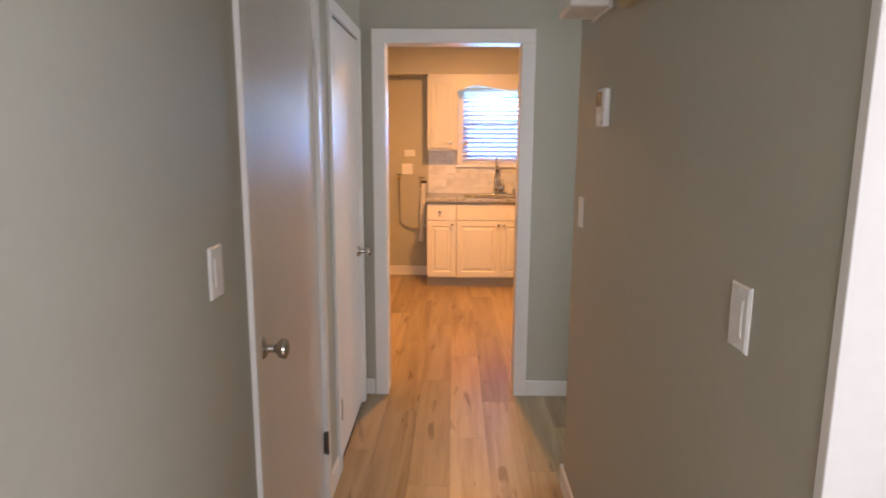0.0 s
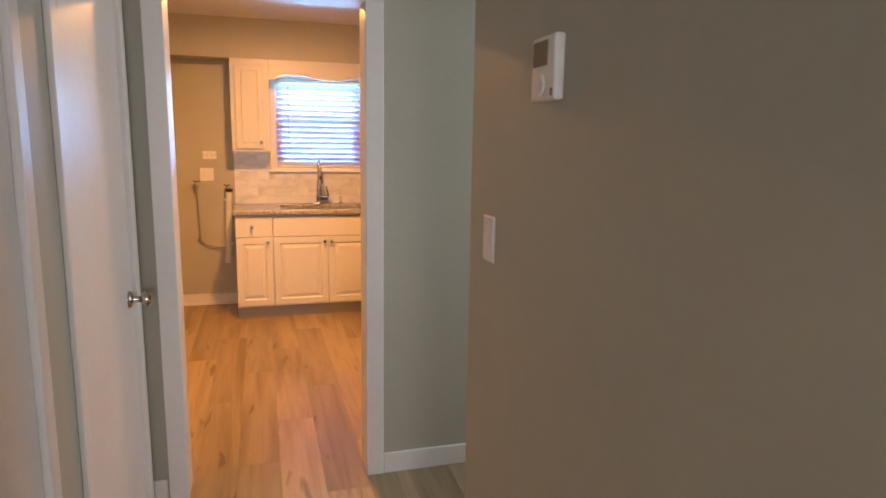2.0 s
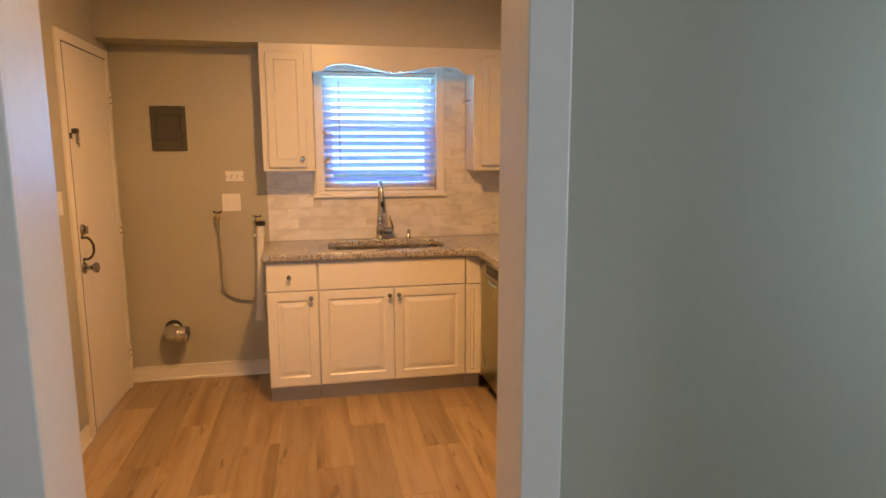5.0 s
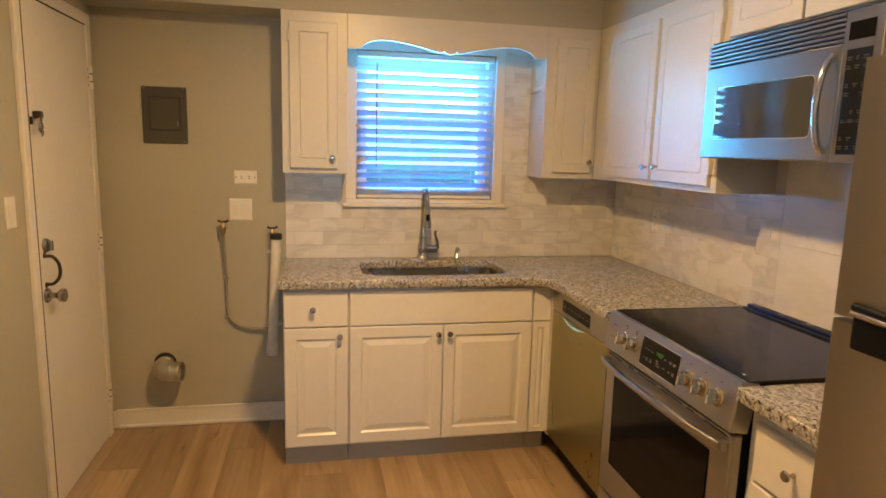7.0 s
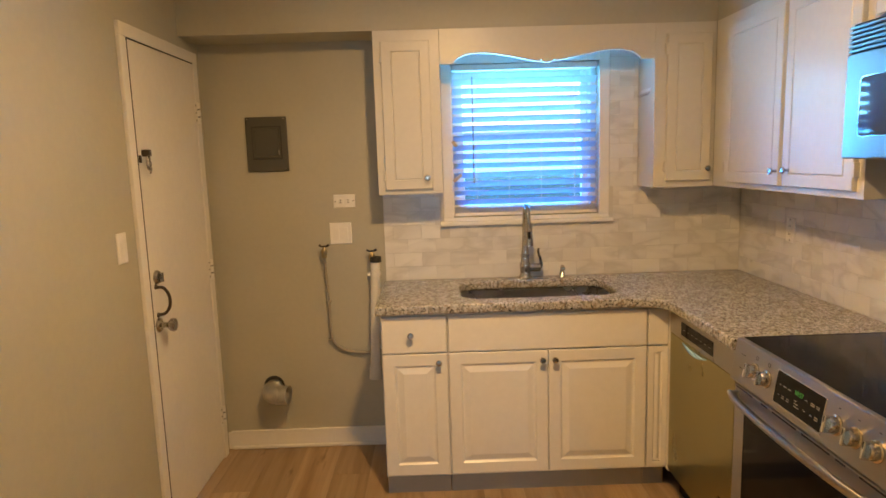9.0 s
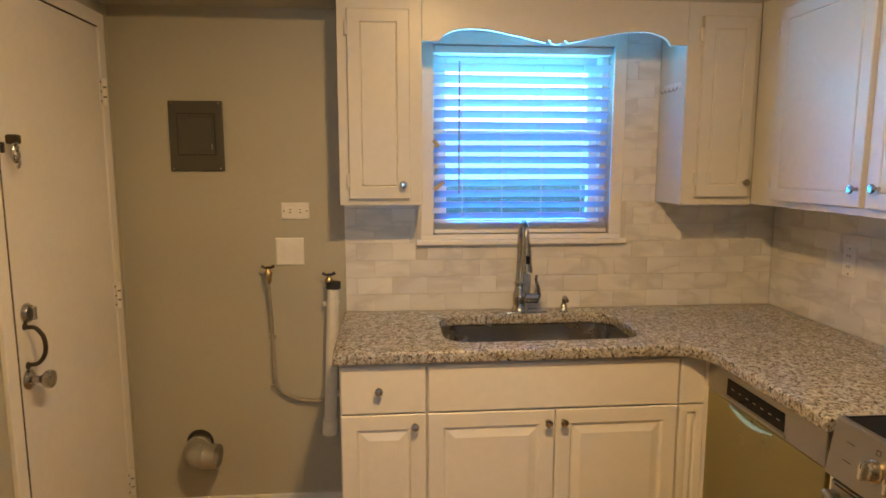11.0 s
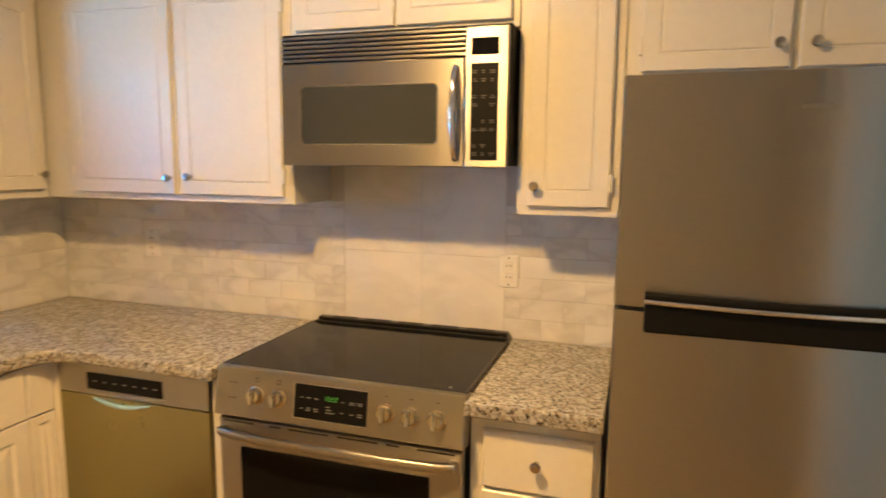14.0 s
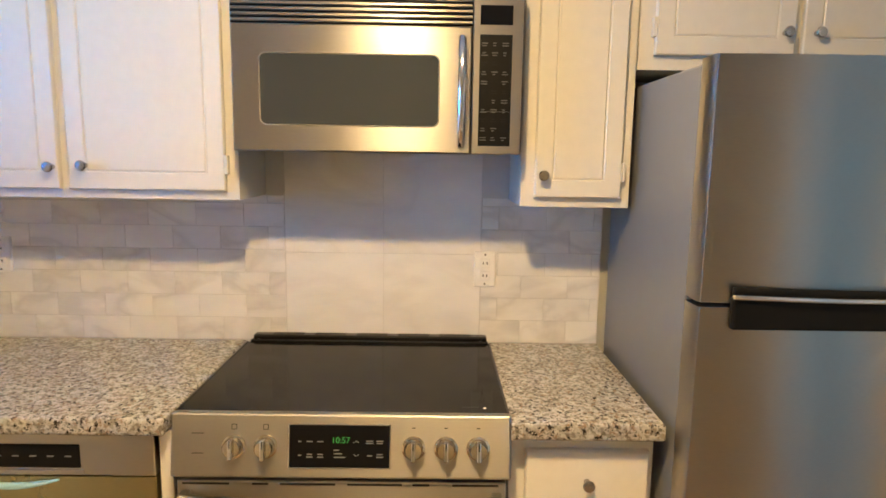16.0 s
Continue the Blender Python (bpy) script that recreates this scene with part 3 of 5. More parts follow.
rocker_plate(RM, -1.383, 1.226, 1)
rocker_plate(RM, -2.760, 1.242, 1)
rocker_plate(HM, 1.672, 1.233, 1)
rocker_plate(EM, 6.247, 1.26, 1)
BM = facing("-y", 0, YB, 0)
outlet_plate(BM, -0.34, 1.35, True, label="white horizontal duplex outlet on the greige wall")
rocker_plate(BM, -0.368, 1.18, 2, "white double switch plate on the greige wall")
TM = facing("-x", XR - 0.009, 0, 0)
outlet_plate(TM, -5.195, 1.158)
outlet_plate(TM, -6.72, 1.185, label="white outlet set in the marble backsplash")

th = thing("thermostat", RM @ Vector((-2.43, 1.62, 0)), "white wall thermostat with a small brown display", "thermostat")
body = part("body", fbox(RM, -2.490, -2.384, 1.561, 1.684, 0, 0.022, 0.006), PLATE, th)
part("display", fbox(RM, -2.480, -2.416, 1.627, 1.674, 0.020, 0.0235, 0.001), LCD, body, "brown lcd display")
part("dial", lathe([(0, 0), (0.02, 0), (0.019, 0.003), (0.012, 0.004), (0.011, 0.0025), (0, 0.0025)], RM @ Matrix.Translation((-2.444, 1.592, 0.022)), 24), PLATE, body, "round white button pad", True)
part("slot", fbox(RM, -2.398, -2.392, 1.569, 1.583, 0.020, 0.0227), DARKGAP, body)

ch = thing("door_chime", RM @ Vector((-2.56, 1.94, 0)), "white door chime box high on the hall wall", "door chime")
part("cover", fbox(RM, -2.665, -2.42, 1.935, 2.15, 0, 0.135, 0.012), PLATE, ch)
part("base_plate", fbox(RM, -2.675, -2.41, 1.927, 2.158, 0, 0.012, 0.003), PLATE, ch)


tb = thing("wall_box", RM @ Vector((-2.09, 1.885, 0)), "small tan box mounted high on the hall wall", "wall box")
part("case", fbox(RM, -2.20, -1.98, 1.885, 2.02, 0, 0.035, 0.006), TAPE, tb)
part("lid", fbox(RM, -2.195, -1.985, 1.892, 2.013, 0.034, 0.042, 0.004), TAPE, tb)


# ---------------------------------------------------------------- laundry wall
bp = thing("breaker_panel", (-0.72, YB, 1.655), "dark grey breaker panel set in the wall", "breaker panel")
frm = part("panel_frame", fbox(BM, -0.828, -0.616, 1.515, 1.795, 0, 0.012, 0.004), PANELM, bp)
# Dark sheet behind the door paints a shaded gap round its edge.
part("door_gap_shade", fbox(BM, -0.796, -0.646, 1.579, 1.746, 0.011, 0.0128), DARKGAP, frm)
part("panel_door", panel(BM, -0.7925, -0.6495, 1.5825, 1.7425, [(0, 0.015), (0.002, 0.018), (0.012, 0.018), (0.014, 0.016)], 0.011), PANELM, frm)
part("latch", fbox(BM, -0.662, -0.655, 1.60, 1.625, 0.015, 0.022, 0.002), NICKEL, frm, "small bright latch")
for u, v in ((-0.815, 1.525), (-0.63, 1.525), (-0.815, 1.785), (-0.63, 1.785)):
    part("screw", lathe([(0, 0), (0.005, 0), (0.004, 0.0015), (0, 0.002)], BM @ Matrix.Translation((u, v, 0.012)), 10), NICKEL, frm)

dv = thing("dryer_vent", (-0.775, YB, 0.345), "shiny metal dryer vent elbow at the wall", "dryer vent")
# The wall is uncut; a dark disc paints the hole's shade.
part("wall_hole_shade", lathe([(0.056, 0), (0.054, 0.002), (0, 0.002)], BM @ Matrix.Translation((-0.775, 0.354, 0.001)), 28), DARKGAP, dv, "dark disc painted as the shaded hole in the wall")
part("collar", lathe([(0.050, 0), (0.050, 0.03), (0.054, 0.032), (0.054, 0.038), (0.049, 0.042)], BM @ Matrix.Translation((-0.775, 0.340, 0)), 28), DUCT, dv, "", True)
bend = [Vector((-0.775 + 0.062 * (1 - math.cos(a)), YB - 0.042 - 0.075 * math.sin(a), 0.342)) for a in [radians(84 * k / 16) for k in range(17)]]
eb = part("elbow", tube(bend, [0.0525 if k in (4, 5, 9, 10, 14) else 0.0495 for k in range(17)], 28), DUCT, dv, "ribbed adjustable elbow", True)
aim = Vector((0.985, -0.17, 0.03)).normalized()
MOUTH = Matrix.Translation(bend[-1]) @ aim.to_track_quat("Z", "Y").to_matrix().to_4x4()
part("mouth", lathe([(0.046, -0.004), (0.0500, 0.0), (0.0515, 0.004), (0.0495, 0.008), (0.0495, 0.046), (0.0515, 0.049), (0.0505, 0.052), (0.0475, 0.050), (0.046, 0.006), (0, 0.004)], MOUTH, 32), DUCT, eb, "open sheet metal end", True)
# Darker insert imitates the shaded inside of the open end.
part("mouth_shade", lathe([(0, 0.0045), (0.0445, 0.0065), (0.0452, 0.030), (0.0448, 0.030), (0.043, 0.0085), (0, 0.0075)], MOUTH, 28), HOSE, eb, "darker insert painting the shade inside the mouth")


def hose_valve(x, z, hand):
    v = thing("hose_valve", (x, YB, z), "brass laundry valve with a dark handle", "valve", "laundry valves")
    part("pipe", tube([(x, YB, z - 0.02), (x, YB - 0.05, z - 0.02)], 0.009, 12), BRASS, v)
    part("valve_body", lathe([(0.009, -0.05), (0.013, -0.045), (0.013, -0.03), (0.017, -0.02), (0.013, -0.005), (0.009, 0.0), (0.006, 0.012), (0, 0.012)], Matrix.Translation((x, YB - 0.052, z)), 16), BRASS, v, "", True)
    bm = lathe([(0.011, 0.010), (0.012, 0.016), (0, 0.018)], Matrix.Translation((x, YB - 0.052, z)), 14)
    bm = tube([(x - 0.026, YB - 0.052, z + 0.02), (x - 0.012, YB - 0.052, z + 0.012), (x + 0.012, YB - 0.052, z + 0.012), (x + 0.026, YB - 0.052, z + 0.02)], [0.007, 0.005, 0.005, 0.007], 8, bm)
    part("handle", bm, hand, v, "dark wing handle")
    return v


hose_valve(-0.452, 1.108, BRONZE)
hose_valve(-0.205, 1.075, plastic("blue_valve_handle", (0.03, 0.035, 0.08), 0.4))
h = thing("water_hose", (-0.452, YB - 0.045, 1.05), "grey water line looping down the wall", "hose")
part("line", tube(arc([(-0.452, YB - 0.05, 1.062), (-0.452, YB - 0.03, 0.95), (-0.449, YB - 0.018, 0.8), (-0.448, YB - 0.016, 0.67), (-0.437, YB - 0.018, 0.60), (-0.40, YB - 0.02, 0.56), (-0.33, YB - 0.022, 0.535), (-0.225, YB - 0.022, 0.53)], 6), 0.0075, 10), HOSE, h, "", True)
for z in (0.815, 0.605):
    part("clip", fbox(BM, -0.462, -0.436, z - 0.006, z + 0.006, 0, 0.026, 0.002), HOSE, h)
sp = thing("standpipe", (-0.2, YB, 0.4), "white plastic standpipe beside the base cabinet", "pipe")
pp = part("pipe", tube([(-0.186, YB - 0.06, 1.035), (-0.215, YB - 0.055, 0.41)], 0.0255, 22), PVC, sp, "", True)
part("coupling", tube([(-0.213, YB - 0.055, 0.46), (-0.217, YB - 0.055, 0.395)], 0.031, 22), PVC, pp, "", True)
part("rubber_collar", tube([(-0.1855, YB - 0.06, 1.03), (-0.1848, YB - 0.06, 1.058)], 0.030, 22), RUBBER, pp, "black rubber collar", True)
for z in (0.55, 0.95):
    part("strap", fbox(BM, -0.235, -0.165, z, z + 0.018, 0, 0.036, 0.002), PVC, sp)


# ---------------------------------------------------------------- window with blind
w = thing("window_1", (0.62, YB, 1.25), "white double-hung window above the sink", "window", "", "structure")
bm = fbox(BM, 0.182, 0.235, 1.245, 2.085, 0, 0.016, 0.003)
bm = fbox(BM, 1.0, 1.053, 1.245, 2.085, 0, 0.016, 0.003, bm)
bm = fbox(BM, 0.235, 1.0, 2.03, 2.085, 0, 0.016, 0.003, bm)
part("window_frame", bm, TRIM, w, "white painted window casing")
part("window_sill", fbox(BM, 0.162, 1.073, 1.202, 1.224, -0.01, 0.035, 0.005), TRIM, w, "white painted sill")
part("apron", fbox(BM, 0.182, 1.053, 1.224, 1.245, 0, 0.014, 0.003), TRIM, w)
bm = box(0.235, 0.262, YB + 0.06, YB + 0.2, 1.245, 2.03)
bm = box(0.973, 1.0, YB + 0.06, YB + 0.2, 1.245, 2.03, 0, bm)
bm = box(0.262, 0.973, YB + 0.06, YB + 0.2, 2.005, 2.03, 0, bm)
bm = box(0.262, 0.973, YB + 0.06, YB + 0.2, 1.245, 1.262, 0, bm)
part("reveal", bm, TRIM, w)


def sash(y, z0, z1):
    bm = box(0.262, 0.30, y, y + 0.03, z0, z1, 0.003)
    bm = box(0.935, 0.973, y, y + 0.03, z0, z1, 0.003, bm)
    bm = box(0.30, 0.935, y, y + 0.03, z1 - 0.038, z1, 0.003, bm)
    bm = box(0.30, 0.935, y, y + 0.03, z0, z0 + 0.038, 0.003, bm)
    s = part("sash", bm, TRIM, w)
    g = part("pane", box(0.30, 0.935, y + 0.012, y + 0.016, z0 + 0.038, z1 - 0.038), GLASS, s)
    g.visible_shadow = False
    return s


sash(YB + 0.135, 1.65, 2.005)
sash(YB + 0.100, 1.262, 1.69)
part("insect_screen", box(0.275, 0.96, YB + 0.172, YB + 0.174, 1.262, 1.66), SCREEN, w, "dark insect screen over the lower half")

bl = thing("window_blind", (0.62, YB + 0.05, 2.0), "white slatted blind, lowered and nearly closed", "blind")
part("head_rail", box(0.240, 0.995, YB + 0.006, YB + 0.056, 1.998, 2.028, 0.003), TRIM, bl)
part("bottom_rail", box(0.241, 0.994, YB + 0.003, YB + 0.053, 1.249, 1.266, 0.003), TRIM, bl)
for k in range(5):
    part("stacked_slat", box(0.242, 0.993, YB + 0.004, YB + 0.052, 1.2675 + k * 0.0062, 1.2705 + k * 0.0062), SLAT, bl)
slat = None
for k in range(14):
    z = 1.322 + k * 0.0478
    if slat is None:
        s = box(-0.376, 0.376, -0.0255, 0.0255, -0.0014, 0.0014)
        for q in s.verts:
            q.co.z += 0.003 * (1 - (q.co.y / 0.0255) ** 2)
        data = bpy.data.meshes.new("slat")
        s.to_mesh(data)
        s.free()
        data.materials.append(SLAT)
        slat = data
    o = new("slat", slat)
    o.parent = bl
    o.matrix_basis = Matrix.Translation(Vector((0.6175, YB + 0.029, z)) - bl.location) @ pose(0, 0, 0, -33 + 2.0 * math.sin(k * 2.1), 0.25 * math.sin(k * 1.7), 0)
for x in (0.36, 0.53, 0.70, 0.875):
    part("ladder_cord", box(x - 0.0012, x + 0.0012, YB + 0.0025, YB + 0.0045, 1.26, 2.0), TRIM, bl)
part("tilt_wand", tube([(0.345, YB - 0.001, 1.965), (0.345, YB - 0.004, 1.42)], 0.0035, 8), HOSE, bl, "thin tilt wand")


# ---------------------------------------------------------------- wall cabinets
def wall_cabinet(m, u0, u1, v0, v1, depth, doors, label):
    """A face-frame cabinet; doors are (u0, u1, v0, v1, knob_u, knob_v, hinge_u)."""
    c = thing("wall_cabinet", m @ Vector(((u0 + u1) / 2, v0, -depth)), label, "cabinet", "wall cabinets")
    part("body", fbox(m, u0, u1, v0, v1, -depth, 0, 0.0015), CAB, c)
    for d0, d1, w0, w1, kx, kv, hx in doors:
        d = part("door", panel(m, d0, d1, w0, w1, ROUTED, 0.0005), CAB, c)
        if kx is not None:
            knob_at(m, kx, kv, 0.018, d)
        if hx is not None:
            for hv in (w0 + 0.07, w1 - 0.07):
                part("hinge", fbox(m, hx - 0.005, hx + 0.005, hv - 0.025, hv + 0.025, 0, 0.0195, 0.002), CAB, d, "painted-over hinge")
    return c


UM = facing("-y", 0, 6.972, 0)
wall_cabinet(UM, -0.137, 0.177, 1.388, SOF, YB - 6.972, [(-0.10, 0.13, 1.412, 2.108, 0.103, 1.466, -0.104)], "white painted wall cabinet beside the sink window")
wall_cabinet(UM, 1.206, 1.5, 1.382, SOF, YB - 6.972, [(1.262, 1.478, 1.414, 2.108, 1.457, 1.471, 1.258)], "white painted corner wall cabinet with hooks on its side")
XM = facing("-x", 1.5, 0, 0)
wall_cabinet(XM, -6.969, -5.885, 1.384, SOF, XR - 1.5, [(-6.82, -6.359, 1.409, 2.105, -6.374, 1.467, -6.824), (-6.334, -5.918, 1.409, 2.105, -6.287, 1.472, -5.914)], "white painted double wall cabinet next to the microwave")
wall_cabinet(XM, -5.882, -5.128, 1.925, SOF, XR - 1.5, [(-5.86, -5.517, 1.945, 2.13, None, 0, None), (-5.507, -5.15, 1.945, 2.13, None, 0, None)], "short white wall cabinet above the microwave")
wall_cabinet(XM, -5.125, -4.828, 1.378, SOF, XR - 1.5, [(-5.088, -4.856, 1.405, 2.108, -5.068, 1.464, -4.852)], "narrow white painted wall cabinet between microwave and refrigerator")
wall_cabinet(XM, -4.825, -4.032, 1.745, SOF, XR - 1.5, [(-4.785, -4.42, 1.783, 2.108, -4.45, 1.842, -4.789), (-4.40, -4.05, 1.783, 2.108, -4.367, 1.842, -4.046)], "white painted cabinet above the refrigerator")

# scalloped board over the sink
vb = bmesh.new()
front, back = [], []
N = 144
for k in range(N + 1):
    s = k / N
    x = 0.1785 + s * (1.2045 - 0.1785)
    a = abs(s - 0.5) * 2
    if a > 0.87:
        z = 1.998
    elif a > 0.085:
        q = (0.87 - a) / 0.785
        z = 1.998 + 0.047 * math.sin(math.pi * min(1, q ** 0.58))
    elif a > 0.045:
        z = 1.998 + 0.015 * (1 - abs(a - 0.062) / 0.023)
    else:
        z = 1.993 + 0.006 * (a / 0.045) ** 2
    front.append((vb.verts.new((x, 6.972, z)), vb.verts.new((x, 6.972, SOF))))
    back.append((vb.verts.new((x, 6.992, z)), vb.verts.new((x, 6.992, SOF))))
for k in range(N):
    vb.faces.new((front[k][0], front[k + 1][0], front[k + 1][1], front[k][1]))
    vb.faces.new((back[k + 1][0], back[k][0], back[k][1], back[k + 1][1]))
    vb.faces.new((front[k + 1][0], front[k][0], back[k][0], back[k + 1][0]))
    vb.faces.new((front[k][1], front[k + 1][1], back[k + 1][1], back[k][1]))
for k in (0, N):
    vb.faces.new((front[k][0], front[k][1], back[k][1], back[k][0]))
bmesh.ops.recalc_face_normals(vb, faces=vb.faces)
va = thing("valance", (0.69, 6.98, SOF), "white scalloped wooden valance above the sink window", "valance")
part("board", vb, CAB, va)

SM = facing("-x", 1.206, 0, 0)
hk = thing("hook_rail", SM @ Vector((-7.02, 1.85, 0)), "small white hook rail on the cabinet side", "hooks")
part("rail", fbox(SM, -7.15, -7.0, 1.842, 1.866, 0, 0.006, 0.002), PLATE, hk)
for k in range(4):
    u = -7.135 + k * 0.036
    part("hook", tube([SM @ Vector(p) for p in arc([(u, 1.85, 0.005), (u, 1.838, 0.012), (u, 1.832, 0.020), (u, 1.842, 0.027)], 4)], 0.003, 8), CHROME, hk)

# tape scraps left on the window casing
for at, turn, l in (((0.258, YB - 0.018, 1.452), 52, 0.055), ((0.246, YB - 0.018, 1.628), -38, 0.035)):
    tp = thing("tape_scrap", at, "torn scrap of tan tape on the window casing", "tape", "tape scraps")
    bm = box(-0.008, 0.008, -0.0012, 0.0012, -l / 2, l / 2, 0.0008)
    bmesh.ops.transform(bm, matrix=Matrix.Translation(at) @ pose(0, 0, 0, 0, turn, 0), verts=bm.verts)
    part("strip", bm, TAPE, tp)


# ---------------------------------------------------------------- base cabinets
def base_cabinet(m, u0, u1, depth, fronts, label, toe=0.036, top=UNDER, hollow=False):
    """Fronts are (kind, u0, u1, v0, v1, knobs)."""
    c = thing("base_cabinet", m @ Vector(((u0 + u1) / 2, 0, -depth / 2)), label, "cabinet", "base cabinets")
    if hollow:
        bm = fbox(m, u0, u1, 0.10, 0.12, -depth, 0)
        for a, b in ((u0, u0 + 0.018), (u1 - 0.018, u1)):
            bm = fbox(m, a, b, 0.12, top - 0.001, -depth, 0, 0, bm)
        bm = fbox(m, u0 + 0.018, u1 - 0.018, 0.12, top - 0.001, -0.02, 0, 0, bm)
        bm = fbox(m, u0 + 0.018, u1 - 0.018, 0.12, top - 0.001, -depth, -depth + 0.01, 0, bm)
    else:
        bm = fbox(m, u0, u1, 0.10, top - 0.001, -depth, 0, 0.001)
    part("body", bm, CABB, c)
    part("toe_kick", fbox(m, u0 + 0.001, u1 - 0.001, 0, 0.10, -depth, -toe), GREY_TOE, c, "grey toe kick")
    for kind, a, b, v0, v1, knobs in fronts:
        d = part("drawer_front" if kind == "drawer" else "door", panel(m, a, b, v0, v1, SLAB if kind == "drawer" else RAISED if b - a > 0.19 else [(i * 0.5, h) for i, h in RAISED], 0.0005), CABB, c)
        for u, v in knobs:
            knob_at(m, u, v, 0.019, d)
    return c


SB = facing("-y", 0, 6.638, 0)
DEP = YB - 0.002 - 6.638
base_cabinet(SB, -0.128, 0.169, DEP, [("drawer", -0.124, 0.1655, 0.695, 0.864, [(0.006, 0.782)]), ("door", -0.124, 0.1655, 0.112, 0.690, [(0.128, 0.652)])], "white base cabinet with one drawer and a raised-panel door")
base_cabinet(SB, 0.171, 1.071, DEP, [("drawer", 0.1745, 1.068, 0.695, 0.864, []), ("door", 0.1745, 0.620, 0.112, 0.690, [(0.594, 0.648)]), ("door", 0.624, 1.068, 0.112, 0.690, [(0.650, 0.648)])], "white sink base cabinet with two raised-panel doors", hollow=True)
base_cabinet(SB, 1.073, 1.172, DEP, [("drawer", 1.075, 1.165, 0.695, 0.864, []), ("door", 1.075, 1.165, 0.112, 0.690, [])], "narrow white corner base cabinet")
RB = facing("-x", 1.185, 0, 0)
base_cabinet(RB, -5.172, -4.832, XR - 0.012 - 1.185, [("drawer", -5.135, -4.845, 0.675, 0.835, [(-4.99, 0.76)]), ("door", -5.135, -4.845, 0.115, 0.665, [(-4.875, 0.62)])], "narrow white base cabinet with one drawer next to the stove", 0.06)
cf = thing("filler_panel", (1.18, 6.616, 0), "white corner filler between cabinet and dishwasher", "filler panel")
part("strip", box(1.166, 1.20, 6.597, 6.637, 0.10, UNDER - 0.001, 0.001), CABB, cf)
fl = thing("filler_panel", (1.19, 5.972, 0), "narrow white filler strip beside the stove", "filler panel")
part("strip", box(1.172, 1.70, 5.9575, 5.9875, 0, UNDER - 0.001, 0.001), CABB, fl)


# ---------------------------------------------------------------- worktops
def round_loop(x0, x1, y0, y1, r, seg=6):
    out = []
    for cx, cy, a0 in ((x1 - r, y0 + r, -90), (x1 - r, y1 - r, 0), (x0 + r, y1 - r, 90), (x0 + r, y0 + r, 180)):
        for k in range(seg + 1):
            a = radians(a0 + 90 * k / seg)
            out.append((cx + r * math.cos(a), cy + r * math.sin(a)))
    return out


def slab(outer, inner, z0, z1, bevel):
    bm = bmesh.new()
    for loop in (outer, inner):
        vs = [bm.verts.new((x, y, z1)) for x, y in loop]
        for a, b in zip(vs, vs[1:] + vs[:1]):
            if a is not b:
                bm.edges.new((a, b))
    bmesh.ops.triangle_fill(bm, edges=list(bm.edges), use_beauty=True, use_dissolve=False, normal=(0, 0, 1))
    top = list(bm.faces)
    r = bmesh.ops.extrude_face_region(bm, geom=top)
    low = [v for v in r["geom"] if isinstance(v, bmesh.types.BMVert)]
    bmesh.ops.translate(bm, verts=low, vec=(0, 0, z0 - z1))
    bmesh.ops.recalc_face_normals(bm, faces=bm.faces)
    sharp = [e for e in bm.edges if len(e.link_faces) == 2 and e.calc_face_angle(0) > radians(50) and abs(e.verts[0].co.z - e.verts[1].co.z) < 1e-5]
    bmesh.ops.bevel(bm, geom=sharp, offset=bevel, segments=3, affect="EDGES", profile=0.6)
    return bm


r = 0.10
inner_corner = [(1.13 - r + r * math.sin(radians(a)), 6.595 - r + r * math.cos(radians(a))) for a in range(0, 91, 15)]
outer = [(-0.147, 6.595)] + inner_corner + [(1.13, 5.9575), (1.755, 5.9575), (1.755, 7.199), (-0.147, 7.199)]
SX0, SX1, SY0, SY1 = 0.245, 0.972, 6.705, 7.085
wt = thing("worktop", (0.5, 6.9, UNDER), "speckled beige granite worktop with an undermount sink cutout", "worktop")
part("slab", slab(outer, round_loop(SX0, SX1, SY0, SY1, 0.09), UNDER, TOPZ, 0.010), GRANITE, wt, "", True)
w2 = thing("worktop", (1.44, 5.0, UNDER), "short speckled granite worktop beside the refrigerator", "worktop")
part("slab", slab([(1.13, 4.826), (1.755, 4.826), (1.755, 5.176), (1.13, 5.176)], [], UNDER, TOPZ, 0.008), GRANITE, w2, "", True)

sk = thing("sink", (0.61, 6.9, 0.68), "stainless undermount single-bowl sink", "sink")
bm = bmesh.new()
rings = []
for grow, z, rr in ((0.012, UNDER - 0.001, 0.095), (-0.004, UNDER - 0.001, 0.085), (-0.012, 0.72, 0.085), (-0.05, 0.69, 0.07), (-0.15, 0.687, 0.02)):
    rings.append([bm.verts.new((x, y, z)) for x, y in round_loop(SX0 - grow, SX1 + grow, SY0 - grow, SY1 + grow, rr)])
for a, b in zip(rings, rings[1:]):
    n = len(a)
    for k in range(n):
        bm.faces.new((a[k], a[(k + 1) % n], b[(k + 1) % n], b[k]))
bm.faces.new(rings[-1])
bmesh.ops.recalc_face_normals(bm, faces=bm.faces)
part("bowl", bm, SINKM, sk, "", True)
part("drain", lathe([(0.045, 0), (0.042, 0.003), (0.03, 0.001), (0, 0.0)], Matrix.Translation((0.61, 6.92, 0.688)), 24), CHROME, sk, "round metal drain", True)

